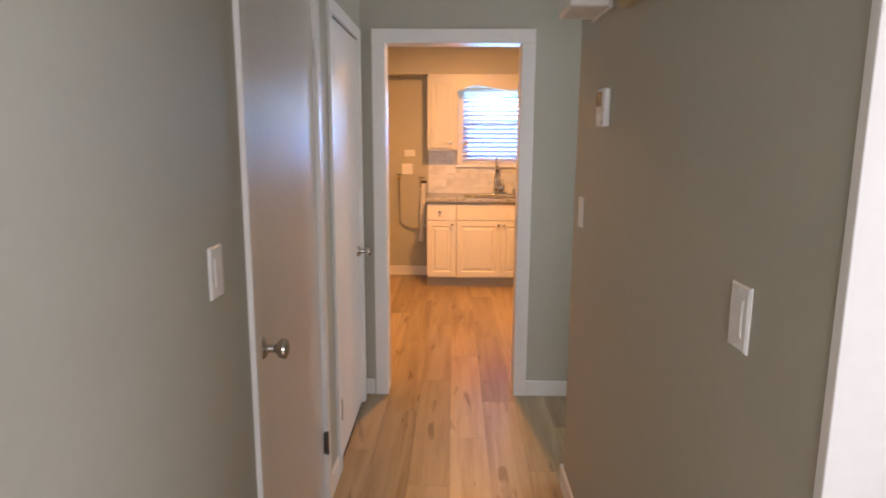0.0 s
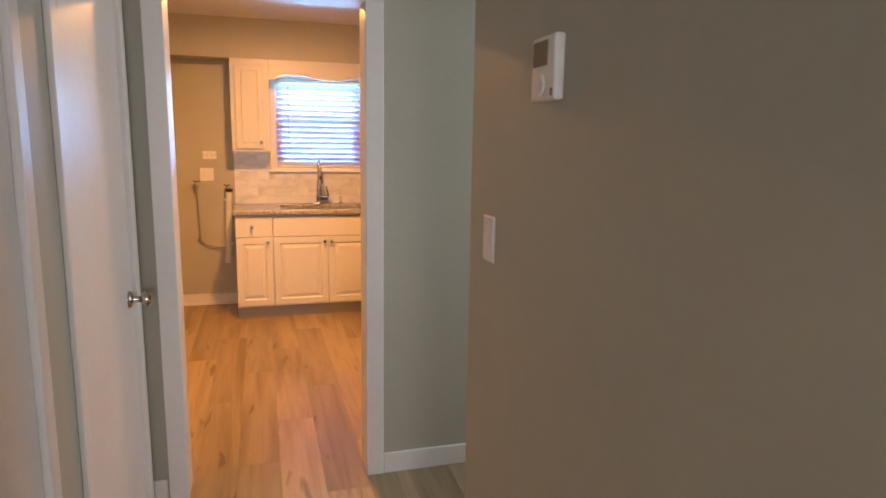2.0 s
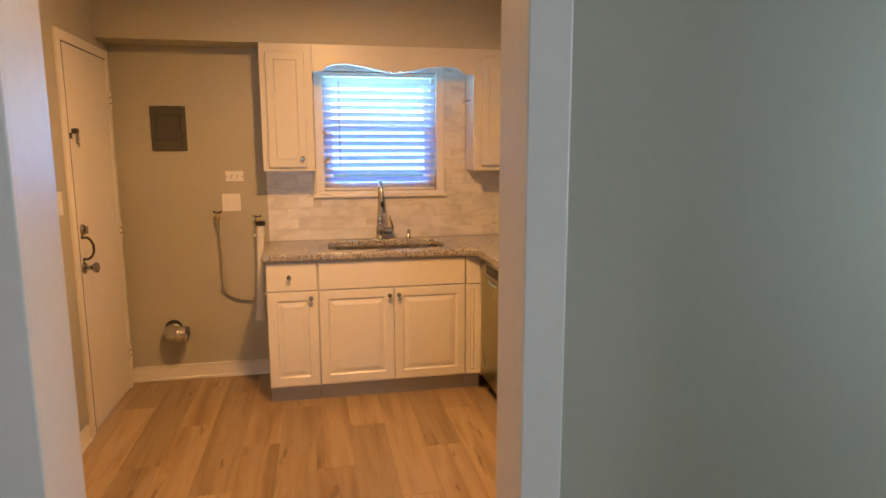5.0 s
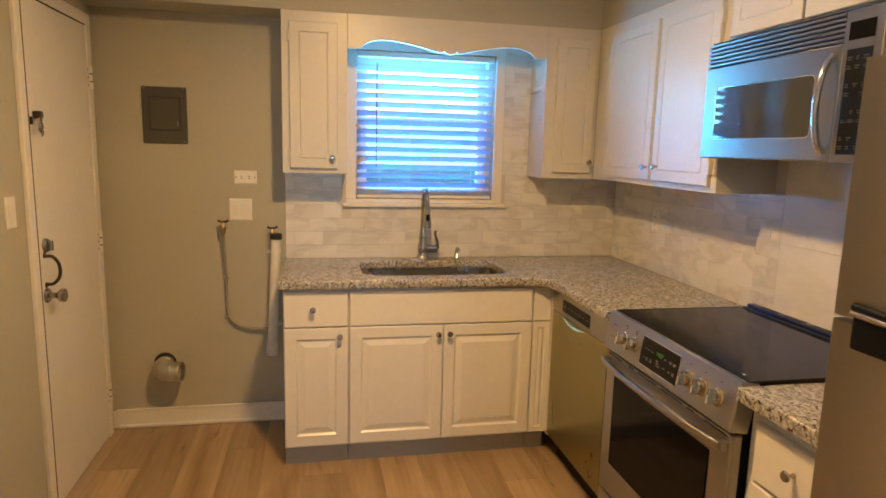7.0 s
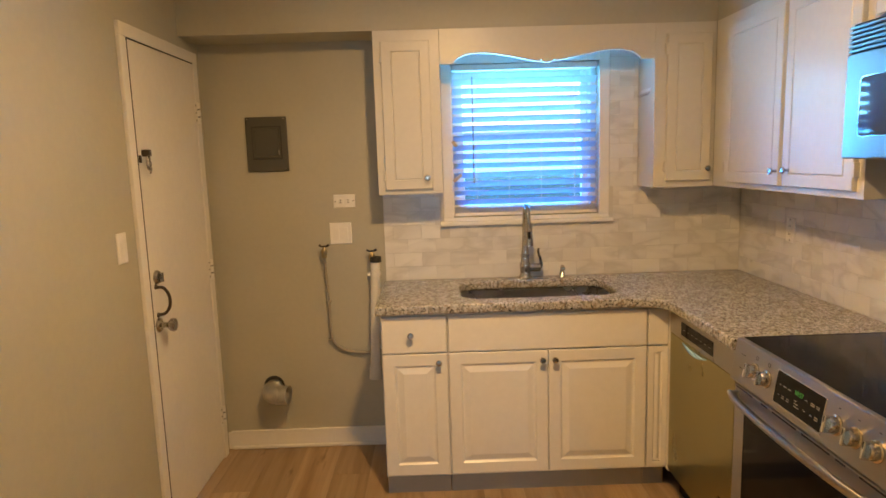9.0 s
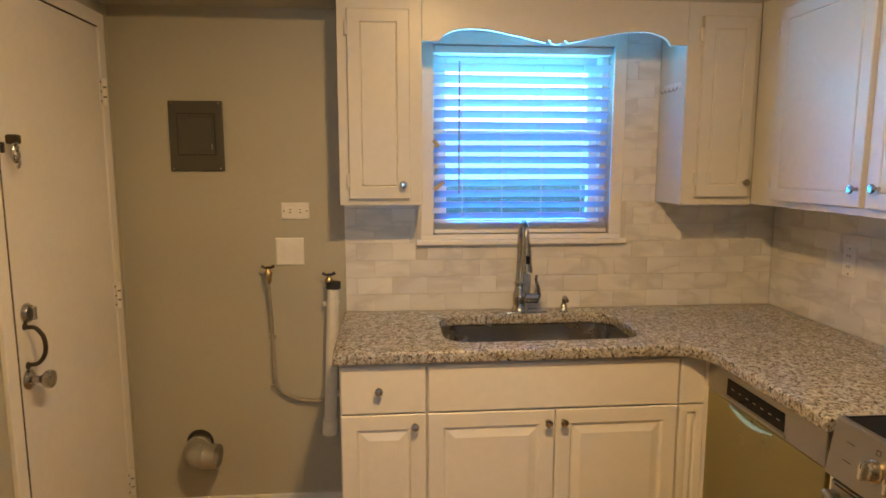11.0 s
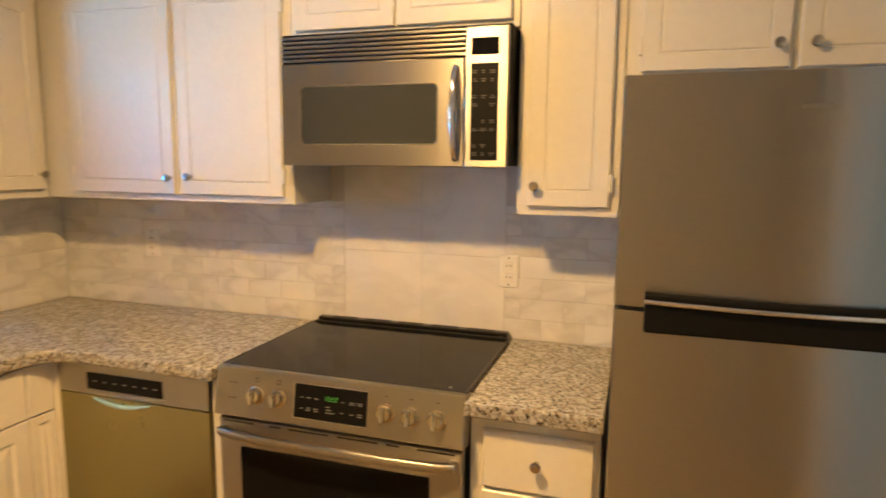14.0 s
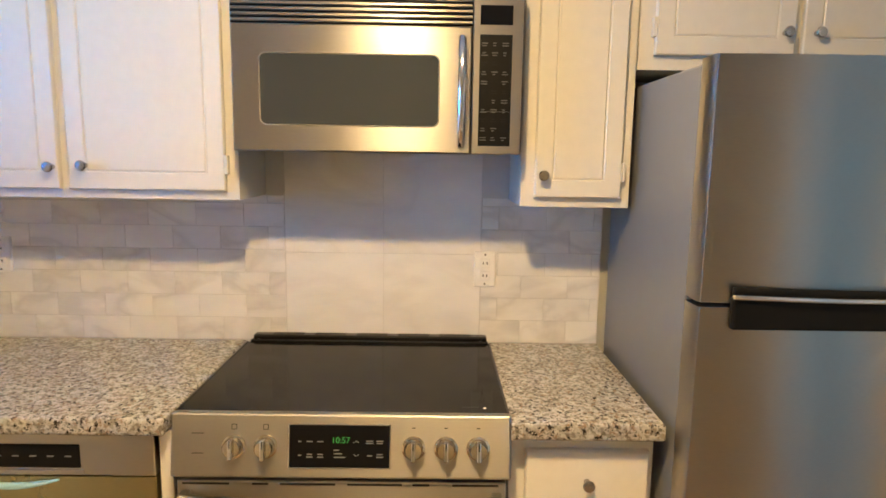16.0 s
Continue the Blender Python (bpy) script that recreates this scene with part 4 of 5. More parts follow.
fx, fy = 0.598, 7.135
fa = thing("faucet", (fx, fy, TOPZ), "brushed nickel pull-down kitchen faucet behind the sink", "faucet")
part("deck_plate", lathe([(0, 0), (1, 0), (1, 0.004), (0.92, 0.007), (0, 0.008)], Matrix.Translation((fx, fy, TOPZ)) @ Matrix.Diagonal((0.125, 0.03, 1, 1)), 32), NICKEL, fa, "", True)
part("column", lathe([(0.037, 0.006), (0.037, 0.011), (0.033, 0.016), (0.029, 0.024), (0.0275, 0.04), (0.0295, 0.052), (0.0295, 0.074), (0.027, 0.084), (0.0225, 0.094), (0.0215, 0.118), (0.0245, 0.121), (0.0245, 0.128), (0.020, 0.132), (0.0175, 0.16), (0.0150, 0.22), (0.0, 0.22)], Matrix.Translation((fx, fy, TOPZ)), 24), NICKEL, fa, "", True)
neck = arc([(fx, fy, TOPZ + 0.20), (fx, fy, TOPZ + 0.30), (fx, fy - 0.012, TOPZ + 0.35), (fx, fy - 0.045, TOPZ + 0.384), (fx, fy - 0.085, TOPZ + 0.376), (fx, fy - 0.108, TOPZ + 0.34), (fx, fy - 0.116, TOPZ + 0.30)], 5)
part("neck", tube(neck, 0.0132, 16), NICKEL, fa, "", True)
sh = part("spray_head", tube([(fx, fy - 0.115, TOPZ + 0.31), (fx, fy - 0.119, TOPZ + 0.28), (fx, fy - 0.124, TOPZ + 0.24), (fx, fy - 0.129, TOPZ + 0.205), (fx, fy - 0.131, TOPZ + 0.19)], [0.0155, 0.0185, 0.0195, 0.0235, 0.0225], 18), NICKEL, fa, "", True)
part("button", tube([(fx, fy - 0.140, TOPZ + 0.262), (fx, fy - 0.146, TOPZ + 0.23)], 0.008, 10), BLACK, sh, "dark spray button")
part("handle_stem", tube([(fx + 0.02, fy, TOPZ + 0.058), (fx + 0.078, fy, TOPZ + 0.058)], [0.0215, 0.0225], 18), NICKEL, fa, "", True)
part("lever", tube(arc([(fx + 0.066, fy, TOPZ + 0.045), (fx + 0.082, fy - 0.004, TOPZ + 0.07), (fx + 0.078, fy - 0.012, TOPZ + 0.105), (fx + 0.066, fy - 0.016, TOPZ + 0.14), (fx + 0.068, fy - 0.018, TOPZ + 0.162)], 5), [0.010] * 7 + [0.0075] * 7 + [0.0065] * 7, 12), NICKEL, fa, "", True)
sd = thing("soap_dispenser", (0.79, 7.13, TOPZ), "small brushed nickel soap dispenser by the faucet", "soap dispenser")
part("pump", lathe([(0, 0), (0.021, 0), (0.021, 0.004), (0.015, 0.01), (0.013, 0.03), (0.009, 0.034), (0.009, 0.05), (0.0, 0.05)], Matrix.Translation((0.79, 7.13, TOPZ)), 20), NICKEL, sd, "", True)
part("nozzle", tube(arc([(0.79, 7.135, TOPZ + 0.055), (0.79, 7.12, TOPZ + 0.062), (0.79, 7.095, TOPZ + 0.060), (0.79, 7.082, TOPZ + 0.052)], 4), 0.0085, 12), NICKEL, sd, "", True)


# ---------------------------------------------------------------- dishwasher
WM = facing("-x", 1.165, 0, 0)
dw = thing("dishwasher", (1.45, 6.3, 0), "stainless dishwasher with a film-covered door under the worktop", "dishwasher")
part("body", fbox(WM, -6.595, -5.992, 0.10, UNDER - 0.004, -0.55, -0.022), BLACK, dw)
cp = part("control_fascia", fbox(WM, -6.592, -5.994, 0.765, UNDER - 0.008, -0.022, 0.004, 0.003), STEEL, dw, "brushed steel control fascia")
part("control_strip", fbox(WM, -6.468, -6.165, 0.785, 0.842, 0.003, 0.006, 0.002), BLACKG, cp, "black glossy control strip")
for k in range(7):
    part("marking", fbox(WM, -6.44 + k * 0.04, -6.425 + k * 0.04, 0.812, 0.815, 0.006, 0.0065), INK, cp)
part("door", fbox(WM, -6.592, -5.994, 0.115, 0.7625, -0.022, 0.002, 0.003), STEEL_O, dw, "olive-tinted film-covered door")
part("pocket", fbox(WM, -6.475, -6.158, 0.768, 0.781, 0.001, 0.007, 0.002), STEEL, cp, "steel edge under the control strip")
lip = [WM @ Vector((-6.44 + 0.225 * k / 12, 0.757 - 0.017 * math.sin(math.pi * k / 12), 0.008)) for k in range(13)]
part("handle_lip", tube(lip, [0.003 + 0.0055 * math.sin(math.pi * k / 12) for k in range(13)], 10, None, 0.7), BLUEP, cp, "pale blue film on the handle lip", True)
part("toe_panel", fbox(WM, -6.59, -5.995, 0, 0.10, -0.12, -0.055), BLACK, dw, "black toe panel")


# ---------------------------------------------------------------- stove
Y1, Y2 = 5.178, 5.940
FM = facing("-x", 1.14, 0, 0)
st = thing("stove", (1.44, 5.56, 0), "stainless slide-in electric stove with a black glass cooktop", "stove")
part("body", box(1.165, 1.745, Y1 + 0.004, Y2 - 0.004, 0.03, 0.905, 0.003), BLACK, st, "black side panels")
part("cooktop", box(1.155, 1.70, Y1 - 0.001, Y2 + 0.001, 0.906, 0.928, 0.004), BLACKG, st, "black glass cooktop")
RINGM = plastic("cooktop_print", (0.022, 0.022, 0.024), 0.2)
bk = part("rear_trim", box(1.716, 1.752, Y1 + 0.008, Y2 - 0.015, 0.906, 0.945, 0.006), BLACKTRIM, st, "black raised rear trim")
part("front_ledge", box(1.698, 1.717, Y1 + 0.004, Y2 - 0.010, 0.906, 0.934, 0.005), BLACKTRIM, bk)
for k in range(5):
    y = Y1 + 0.06 + k * 0.132
    part("vent_slot", box(1.722, 1.745, y, y + 0.098, 0.9435, 0.9462, 0.001), DARKGAP, bk)
for y in (Y1 + 0.03, Y2 - 0.035):
    part("screw", lathe([(0, 0), (0.005, 0), (0.004, 0.002), (0, 0.0025)], Matrix.Translation((1.706, y, 0.9335)), 10), BLACK, bk)
for y, side in ((Y1 - 0.001, 1), (Y2 + 0.001, -1)):
    part("side_trim", box(1.16, 1.70, min(y, y + side * 0.007), max(y, y + side * 0.007), 0.922, 0.9295, 0.002), BLACKTRIM, st, "black edge strip of the cooktop")
part("marking", box(1.192, 1.196, 5.245, 5.285, 0.9275, 0.9283), RINGM, st, "short printed dash")
part("indicator", lathe([(0, 0), (0.004, 0), (0.004, 0.0006), (0, 0.0008)], Matrix.Translation((1.190, 5.232, 0.9278)), 12), PLATE, st, "small pale dot")
TILT = facing("-x", 1.118, 0, 0.786) @ pose(0, 0, 0, -9, 0, 0)
cpn = part("control_panel", fbox(TILT, -Y2 - 0.004, -Y1 + 0.004, 0, 0.147, -0.06, 0, 0.006), STEEL, st, "brushed steel control panel")
part("display", fbox(TILT, -5.676, -5.450, 0.026, 0.122, 0, 0.0025, 0.001), BLACKG, cpn, "black display glass")
part("display_rim", fbox(TILT, -5.679, -5.447, 0.023, 0.125, -0.001, 0.0015, 0.001), CHROME, cpn)
lettering("10:57", TILT @ Matrix.Translation((-5.560, 0.088, 0.003)), 0.019, GREEN, cpn)
for u, v, l in ((-5.652, 0.085, 0.007), (-5.630, 0.085, 0.014), (-5.606, 0.085, 0.014), (-5.652, 0.054, 0.007), (-5.630, 0.056, 0.012), (-5.606, 0.056, 0.012), (-5.630, 0.050, 0.014), (-5.606, 0.050, 0.014), (-5.57, 0.066, 0.012), (-5.566, 0.058, 0.018), (-5.562, 0.050, 0.026), (-5.495, 0.087, 0.016), (-5.472, 0.087, 0.016), (-5.495, 0.082, 0.018), (-5.472, 0.082, 0.014), (-5.495, 0.054, 0.012), (-5.472, 0.057, 0.014), (-5.472, 0.051, 0.016)):
    part("marking", fbox(TILT, u - l / 2, u + l / 2, v - 0.0013, v + 0.0013, 0.0025, 0.003), INK, cpn)
for v, s in ((0.087, 1), (0.053, -1)):
    part("arrow", tube([TILT @ Vector((-5.525 + d * 0.006, v - s * 0.004 * abs(d), 0.003)) for d in (-1, 0, 1)], 0.0009, 6), INK, cpn)
for u in (-5.800, -5.729, -5.396, -5.323, -5.250):
    K = TILT @ Matrix.Translation((u, 0.072, 0))
    kb = part("control_knob", lathe([(0, 0), (0.0265, 0), (0.0265, 0.004), (0.022, 0.006), (0.021, 0.022), (0.018, 0.026), (0, 0.0265)], K, 28), KNOB, cpn, "metal control knob", True)
    part("grip", fbox(K, -0.0055, 0.0055, -0.023, 0.023, 0.018, 0.036, 0.003), CHROME, kb)
    part("pointer", fbox(K, -0.001, 0.001, 0.004, 0.021, 0.0355, 0.0366), BLACK, kb)
    if u < -5.7:
        for a, b, c, d in ((-0.006, 0.006, 0.110, 0.1112), (-0.006, 0.006, 0.1208, 0.122), (-0.006, -0.0048, 0.1112, 0.1208), (0.0048, 0.006, 0.1112, 0.1208)):
            part("icon_line", fbox(TILT, u + a, u + b, c, d, 0, 0.0005), BLACK, cpn)
    else:
        part("marking", fbox(TILT, u - 0.004, u + 0.004, 0.116, 0.118, 0, 0.0005), BLACK, cpn)
for v in (0.10, 0.055):
    part("marking", fbox(TILT, -5.895, -5.868, v, v + 0.0015, 0, 0.0005), BLACK, cpn)
od = part("oven_door", fbox(FM, -Y2 + 0.004, -Y1 - 0.004, 0.215, 0.772, -0.03, 0.006, 0.005), STEEL, st, "brushed steel oven door")
part("oven_window", fbox(FM, -5.862, -5.272, 0.34, 0.69, 0.005, 0.0085, 0.004), BLACKG, od, "black oven window")
# Near-black bar fills this gap to paint its shade.
part("vent_gap_shade", fbox(FM, -Y2 + 0.006, -Y1 - 0.006, 0.772, 0.786, -0.03, -0.012), DARKGAP, st, "dark strip painting the shaded gap over the door")
for a, b in ((-5.922, -5.816), (-5.764, -5.727), (-5.70, -5.574), (-5.547, -5.422), (-5.398, -5.359), (-5.307, -5.201)):
    part("vent_slot", fbox(FM, a, b, 0.762, 0.767, 0.005, 0.0068), DARKGAP, od)
hp = [FM @ Vector((-5.918 + 0.718 * k / 16, 0.735 + 0.006 * math.sin(math.pi * k / 16), 0.022 + 0.034 * math.sin(math.pi * k / 16) ** 0.6)) for k in range(17)]
hd = part("oven_handle", tube(hp, 0.0125, 16, None, 1.7), STEEL, od, "curved metal bar handle", True)
for u in (-5.913, -5.205):
    part("handle_end", fbox(FM, u - 0.012, u + 0.012, 0.72, 0.75, 0.004, 0.03, 0.005), STEEL, hd)
part("storage_drawer", fbox(FM, -Y2 + 0.004, -Y1 - 0.004, 0.06, 0.206, -0.03, 0.006, 0.005), STEEL, st, "steel storage drawer")
for y in (Y1 + 0.06, Y2 - 0.06):
    for x in (1.24, 1.68):
        part("foot", lathe([(0.02, 0), (0.02, 0.03), (0, 0.03)], Matrix.Translation((x, y, 0)), 12), BLACK, st)


# ---------------------------------------------------------------- microwave
MM = facing("-x", 1.432, 0, 0)
mw = thing("microwave", (1.6, 5.5, 1.52), "stainless over-the-range microwave with a grey window", "microwave")
part("body", box(1.432, XR - 0.012, 5.136, 5.876, 1.522, 1.922, 0.003), BLACK, mw, "black case")
gr = part("vent_grille", fbox(MM, -5.868, -5.268, 1.832, 1.914, 0, 0.010, 0.001), BLACK, mw, "black vent grille")
for k in range(6):
    v = 1.836 + k * 0.0135
    part("louvre", fbox(MM, -5.868, -5.268, v, v + 0.0075, 0.008, 0.021, 0.0015), STEEL, gr)
md = part("door", panel(MM, -5.870, -5.269, 1.517, 1.831, [(0, 0.018), (0.004, 0.022), (0.068, 0.022)], 0.0), STEEL, mw, "brushed steel door")
def rounded_plate(m, u0, u1, v0, v1, rad, n0, n1):
    """A flat plate with rounded corners in a front's axes."""
    made = bmesh.new()
    rims = [[made.verts.new(m @ Vector((u, v, n))) for u, v in round_loop(u0, u1, v0, v1, rad)] for n in (n0, n1)]
    for k in range(len(rims[0])):
        made.faces.new((rims[0][k - 1], rims[0][k], rims[1][k], rims[1][k - 1]))
    made.faces.new(rims[1])
    made.faces.new(rims[0][::-1])
    bmesh.ops.recalc_face_normals(made, faces=made.faces)
    return made


part("window_rim", rounded_plate(MM, -5.801, -5.348, 1.582, 1.761, 0.019, 0.0205, 0.0232), CHROME, md, "bright thin rim")
part("window", rounded_plate(MM, -5.798, -5.351, 1.585, 1.758, 0.016, 0.0215, 0.0240), GREYG, md, "dark grey window")
mh = [MM @ Vector((-5.293, 1.540 + 0.262 * k / 14, 0.024 + 0.036 * math.sin(math.pi * k / 14) ** 0.55)) for k in range(15)]
part("handle", tube(mh, 0.0105, 14), CHROME, md, "curved metal handle", True)
mc = part("control_side", fbox(MM, -5.267, -5.140, 1.517, 1.914, 0, 0.021, 0.004), STEEL, mw, "steel control side")
part("display", fbox(MM, -5.249, -5.168, 1.835, 1.882, 0.020, 0.0225, 0.001), BLACKG, mc, "black display")
kp = part("keypad", fbox(MM, -5.249, -5.168, 1.538, 1.812, 0.020, 0.0225, 0.001), BLACK, mc, "black keypad")
for rw in range(11):
    for cl in range(3):
        if (rw * 3 + cl) % 7 == 5:
            continue
        u, v = -5.237 + cl * 0.026, 1.556 + rw * 0.0232
        for dv, cut in ((0.003, 0.005 * ((rw + cl) % 2)), (-0.003, 0.003 * ((rw + cl) % 3))):
            part("key_mark", fbox(MM, u - 0.008 + cut / 2, u + 0.008 - cut, v + dv - 0.0014, v + dv + 0.0014, 0.0224, 0.0228), RINGM if rw % 3 == 2 else KEYINK, kp)
part("key_rule", fbox(MM, -5.243, -5.172, 1.6235, 1.6248, 0.0224, 0.0228), KEYINK, kp)
part("underside_filter", box(1.46, 1.72, 5.2, 5.8, 1.519, 1.5235), STEEL, mw)


# ---------------------------------------------------------------- refrigerator
G0, G1 = 4.095, 4.812
fr = thing("refrigerator", (1.4, 4.45, 0), "stainless top-freezer refrigerator with grey sides", "refrigerator")
part("cabinet", box(1.118, 1.74, G0 + 0.004, G1 - 0.004, 0.03, 1.708, 0.006), FRSIDE, fr, "grey textured side panels")


def bowed(z0, z1, name, label):
    """A door whose front bows out a little across its width."""
    bm = bmesh.new()
    cols = []
    for s in [-1.0, -0.988] + [-0.96 + 0.08 * k for k in range(25)] + [0.988, 1.0]:
        y = (G0 + G1) / 2 + s * (G1 - G0) / 2
        x = 1.044 - 0.012 * (1 - s * s) + (0.006 if abs(s) == 1 else 0)
        cols.append([bm.verts.new(p) for p in ((1.112, y, z0), (x, y, z0), (x, y, z1), (1.112, y, z1))])
    for a, b in zip(cols, cols[1:]):
        for k in range(4):
            bm.faces.new((a[k], a[(k + 1) % 4], b[(k + 1) % 4], b[k]))
    bm.faces.new(cols[0][::-1])
    bm.faces.new(cols[-1])
    bmesh.ops.recalc_face_normals(bm, faces=bm.faces)
    return part(name, bm, STEEL_V, fr, label, True)


fz = bowed(1.222, 1.716, "freezer_door", "brushed steel freezer door")
fd = bowed(0.07, 1.212, "fridge_door", "brushed steel refrigerator door")
part("door_gasket", box(1.108, 1.119, G0 + 0.012, G1 - 0.012, 0.08, 1.70), DARKGAP, fr, "dark door gasket")
GM = facing("-x", 1.034, 0, 0)
hz = [(-4.748 + 0.578 * k / 16) for k in range(17)]
part("handle_pocket", fbox(GM, -4.748, -4.17, 1.168, 1.236, -0.012, 0.008, 0.006), BLACK, fd, "black recessed handle pocket")
part("handle_strip", tube([GM @ Vector((u, 1.238 - 0.004 * math.sin(math.pi * k / 16), 0.008 + 0.008 * math.sin(math.pi * k / 16))) for k, u in enumerate(hz)], 0.0065, 10), CHROME, fz, "bright handle strip", True)
part("handle_grip", tube([GM @ Vector((u, 1.250 - 0.004 * math.sin(math.pi * k / 16), 0.004 + 0.008 * math.sin(math.pi * k / 16))) for k, u in enumerate(hz)], 0.009, 10), BLACK, fz, "black grip edge", True)
part("badge", fbox(GM, -4.475, -4.422, 1.641, 1.652, 0.0, 0.0035, 0.0015), STEEL, fz, "small plain emblem plate")
part("hinge_cap", box(1.08, 1.16, G0 + 0.02, G0 + 0.07, 1.708, 1.728, 0.005), FRSIDE, fr)
for y in (G0 + 0.08, G1 - 0.08):
    for x in (1.18, 1.66):
        part("foot", lathe([(0.02, 0), (0.02, 0.03), (0, 0.03)], Matrix.Translation((x, y, 0)), 12), BLACK, fr)
part("kick_grille", box(1.10, 1.13, G0 + 0.02, G1 - 0.02, 0.02, 0.068, 0.003), BLACK, fr)


# ---------------------------------------------------------------- ceiling lamp
cl = thing("ceiling_lamp", (LAMP[0], LAMP[1], CZ), "flush round glass ceiling lamp, switched on", "ceiling lamp")
part("canopy", lathe([(0, -0.03), (0.13, -0.03), (0.14, -0.02), (0.14, 0), (0, 0)], Matrix.Translation((LAMP[0], LAMP[1], CZ)), 32), TRIM, cl, "", True)
gl = part("shade", lathe([(0, -0.062), (0.05, -0.060), (0.10, -0.050), (0.12, -0.036), (0.125, -0.031), (0, -0.031)], Matrix.Translation((LAMP[0], LAMP[1], CZ)), 32), GLOBE, cl, "glowing glass shade", True)
gl.visible_shadow = False


# ---------------------------------------------------------------- wall tiles
piece_mesh = {}


def piece(name, w, h, t, chamfer, material):
    """A flat piece in its own u, v, n axes, shared by all of that size."""
    key = (name, round(w, 3), round(h, 3))
    if key not in piece_mesh:
        c = chamfer
        vs = [(0, 0, 0), (w, 0, 0), (w, h, 0), (0, h, 0), (0, 0, t - c), (w, 0, t - c), (w, h, t - c), (0, h, t - c), (c, c, t), (w - c, c, t), (w - c, h - c, t), (c, h - c, t)]
        fs = [(a + k, a + (k + 1) % 4, a + 4 + (k + 1) % 4, a + 4 + k) for a in (0, 4) for k in range(4)] + [(8, 9, 10, 11)]
        data = bpy.data.meshes.new(name)
        data.from_pydata(vs, [], fs)
        data.materials.append(material)
        piece_mesh[key] = data
    return piece_mesh[key]


def lay(name, m, u, v, w, h, parent, material, t=0.008, chamfer=0.0008, n=0.0):
    if w < 0.012 or h < 0.012:
        return
    ob = new(name, piece(name, w, h, t, chamfer, material))
    ob.parent = parent
    mm = m @ Matrix.Translation((u, v, n))
    mm.translation -= world_place(parent)
    ob.matrix_basis = mm


def tile_field(m, parent, u0, u1, v0, v1, holes, tw=0.1495, th=0.0733, g=0.0011, shift=0.0):
    rows = math.ceil((v1 - v0) / th)
    for r in range(rows):
        off = (0.0, 0.5)[r % 2] * tw + shift
        k0 = math.floor((u0 - off) / tw)
        k1 = math.ceil((u1 - off) / tw)
        for k in range(k0, k1):
            a, b = max(u0, off + k * tw), min(u1, off + (k + 1) * tw)
            c, d = v0 + r * th, min(v1, v0 + (r + 1) * th)
            keep = True
            for hu0, hu1, hv0, hv1 in holes:
                if b <= hu0 or a >= hu1 or d <= hv0 or c >= hv1:
                    continue
                if c < hv0 - 0.012 and a > hu0 - 0.05 and b < hu1 + 0.05:
                    d = hv0
                elif a < hu0 - 0.01:
                    b = hu0
                elif b > hu1 + 0.01:
                    a = hu1
                elif c < hv0:
                    d = hv0
                else:
                    keep = False
            if keep and b > a and d > c:
                lay("tile", m, a + g / 2, c + g / 2, b - a - g, d - c - g, parent, MARBLE)


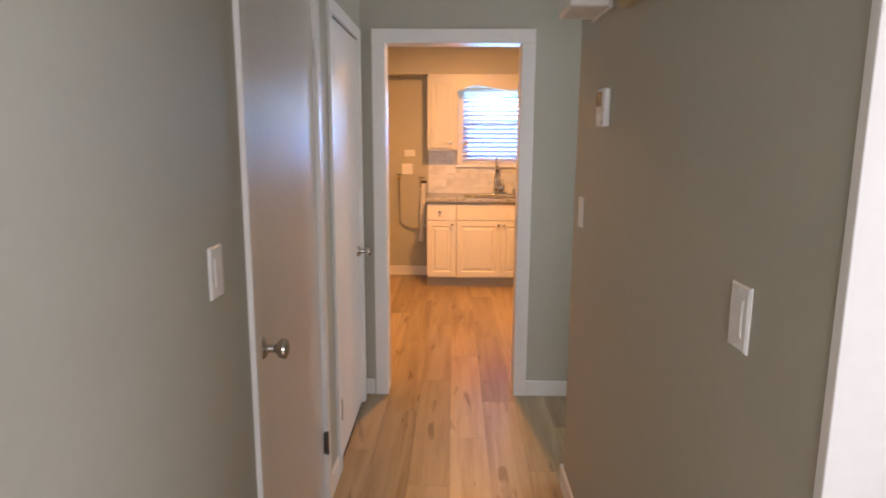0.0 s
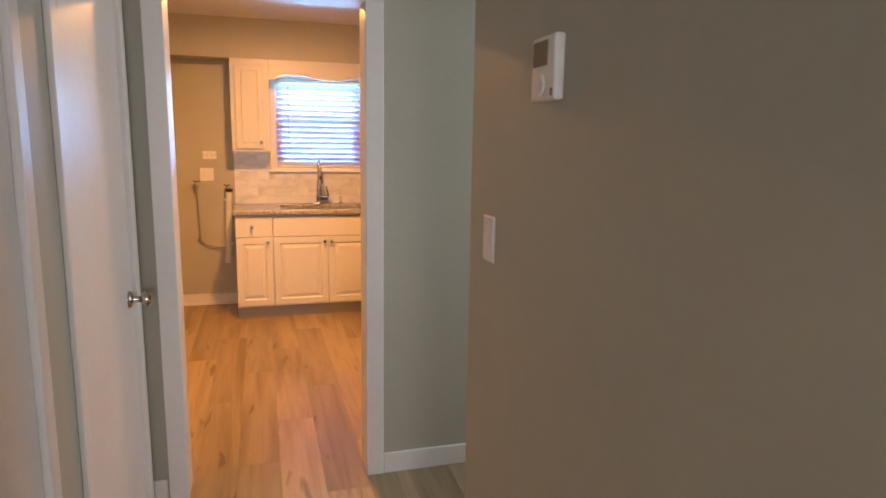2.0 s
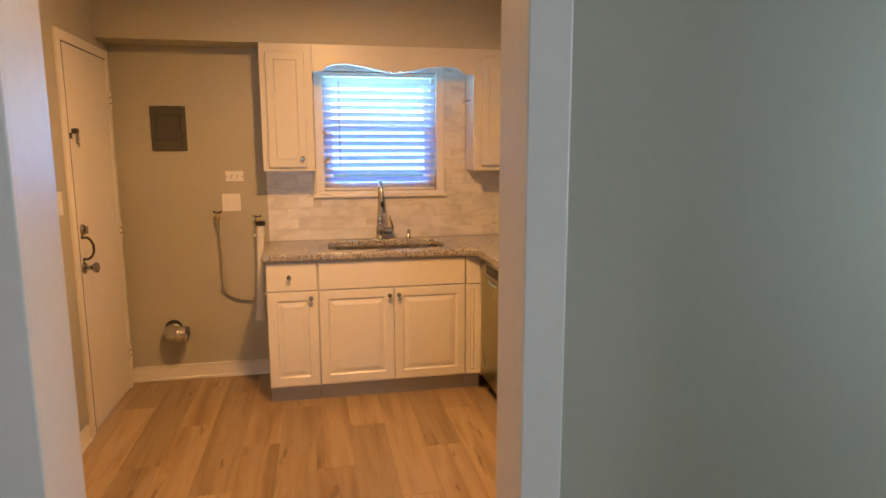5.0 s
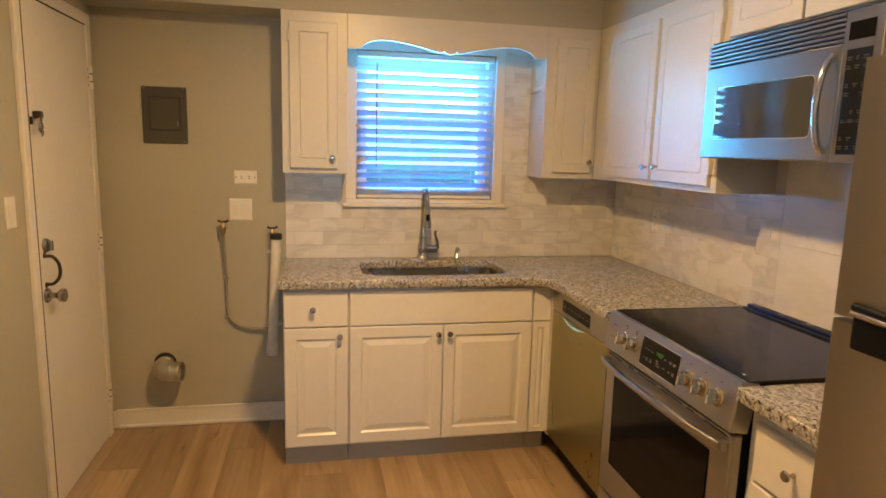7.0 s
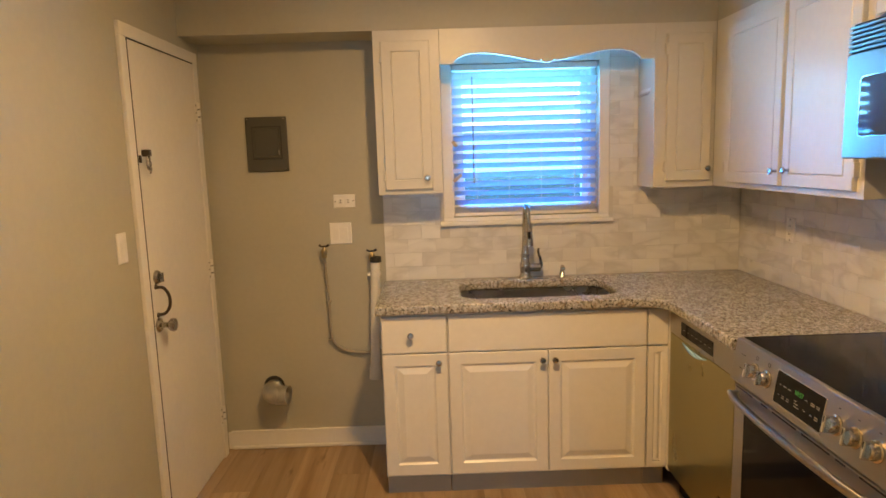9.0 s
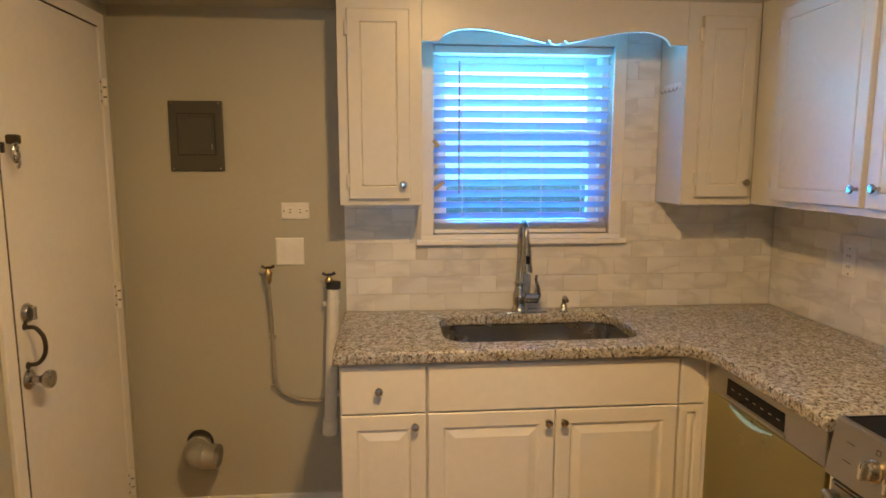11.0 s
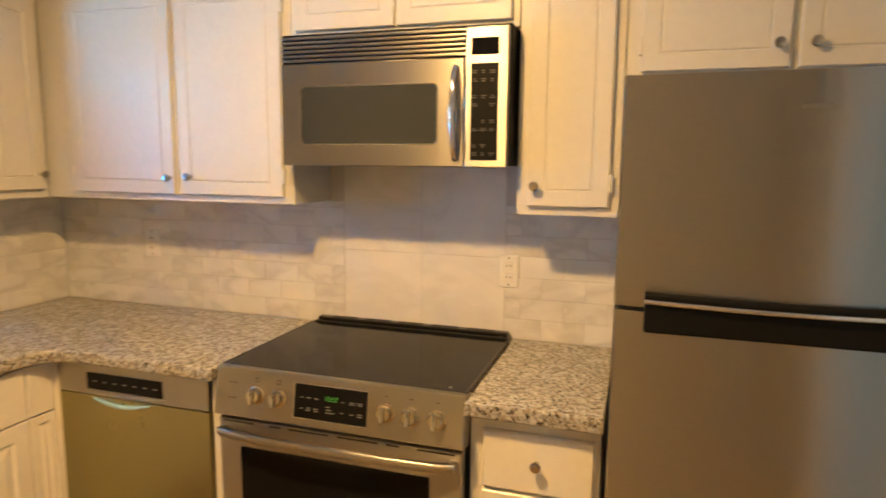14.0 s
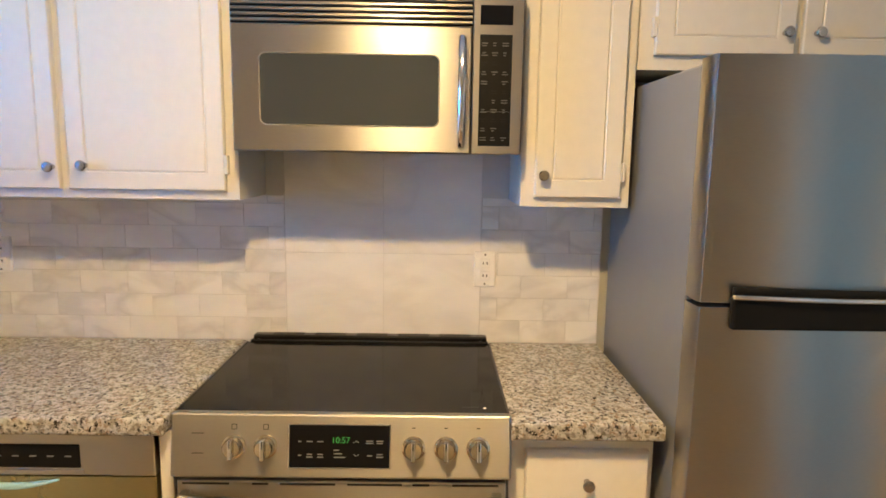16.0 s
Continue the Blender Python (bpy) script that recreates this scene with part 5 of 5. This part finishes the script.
NB = facing("-y", 0, YB - 0.002, 0)
backing = box(-0.138, XR, YB - 0.0078, YB - 0.0005, TOPZ - 0.01, 1.203)
backing = box(-0.138, 0.183, YB - 0.0078, YB - 0.0005, 1.203, 1.386, 0, backing)
backing = box(1.052, XR, YB - 0.0078, YB - 0.0005, 1.203, 1.386, 0, backing)
g1 = structure("backsplash_window", backing, GROUT, "marble subway tile backsplash round the sink window", "backsplash")
box_above = box(1.055, 1.204, YB - 0.0078, YB - 0.0005, 1.386, 2.1)
part("upper_bed", box_above, GROUT, g1)
tile_field(NB, g1, -0.138, XR - 0.011, TOPZ, 1.386, [(0.160, 1.075, 1.200, 9), (-9, 0.182, 1.386, 9)], shift=-0.015)
tile_field(NB, g1, 1.055, 1.204, 1.3845, 2.10, [], shift=1.181)
NS = facing("-x", XR - 0.002, 0, 0)
g2 = structure("backsplash_stove", box(XR - 0.0078, XR - 0.0005, 4.826, YB - 0.01, TOPZ - 0.02, 1.52), GROUT, "marble backsplash with large slabs behind the stove", "backsplash")
tile_field(NS, g2, -YB + 0.011, -5.828, TOPZ, 1.384, [], shift=-5.88)
tile_field(NS, g2, -5.208, -4.828, TOPZ, 1.384, [], shift=-4.93)
for c, d in ((TOPZ - 0.01, 1.2035), (1.2045, 1.518)):
    for u, wide in ((-5.826, 0.3075), (-5.5175, 0.3075)):
        lay("slab_tile", NS, u, c, wide, d - c, g2, MARBLE_SLAB)


# ---------------------------------------------------------------- floor boards
fb = box(XL - 0.1, XR + 0.1, YD, YB + 0.05, -0.06, -0.008)
fb = box(HL - 0.1, 2.7, Y0, YD, -0.06, -0.008, 0, fb)
fl = structure("floor", fb, SUBFLOOR, "warm brown wood-look plank floor", "floor")
FL = Matrix.Identity(4)
PW, PL, PX = 0.1865, 1.22, -0.237


def boards(x0, x1, y0, y1):
    for c in range(math.floor((x0 - PX) / PW + 1e-6), math.ceil((x1 - PX) / PW - 1e-6)):
        a, b = max(x0, c * PW + PX), min(x1, (c + 1) * PW + PX)
        off = ((c * 0.37) % 1) * PL
        for k in range(math.floor((y0 - off) / PL), math.ceil((y1 - off) / PL)):
            p, q = max(y0, off + k * PL), min(y1, off + (k + 1) * PL)
            if b - a > 0.01 and q - p > 0.01:
                lay("plank", FL, a + 0.0003, p + 0.0003, b - a - 0.0006, q - p - 0.0006, fl, WOOD, 0.0082, 0.0005, -0.0082)


boards(PX, PX + 4 * PW, Y0, YB)
boards(XL, PX, YK, YB)
boards(PX + 4 * PW, XR, YK, YB)
boards(HL, PX, Y0, YD)
boards(PX + 4 * PW, HR, Y0, YD)
boards(HR, 2.6, HC, YD)
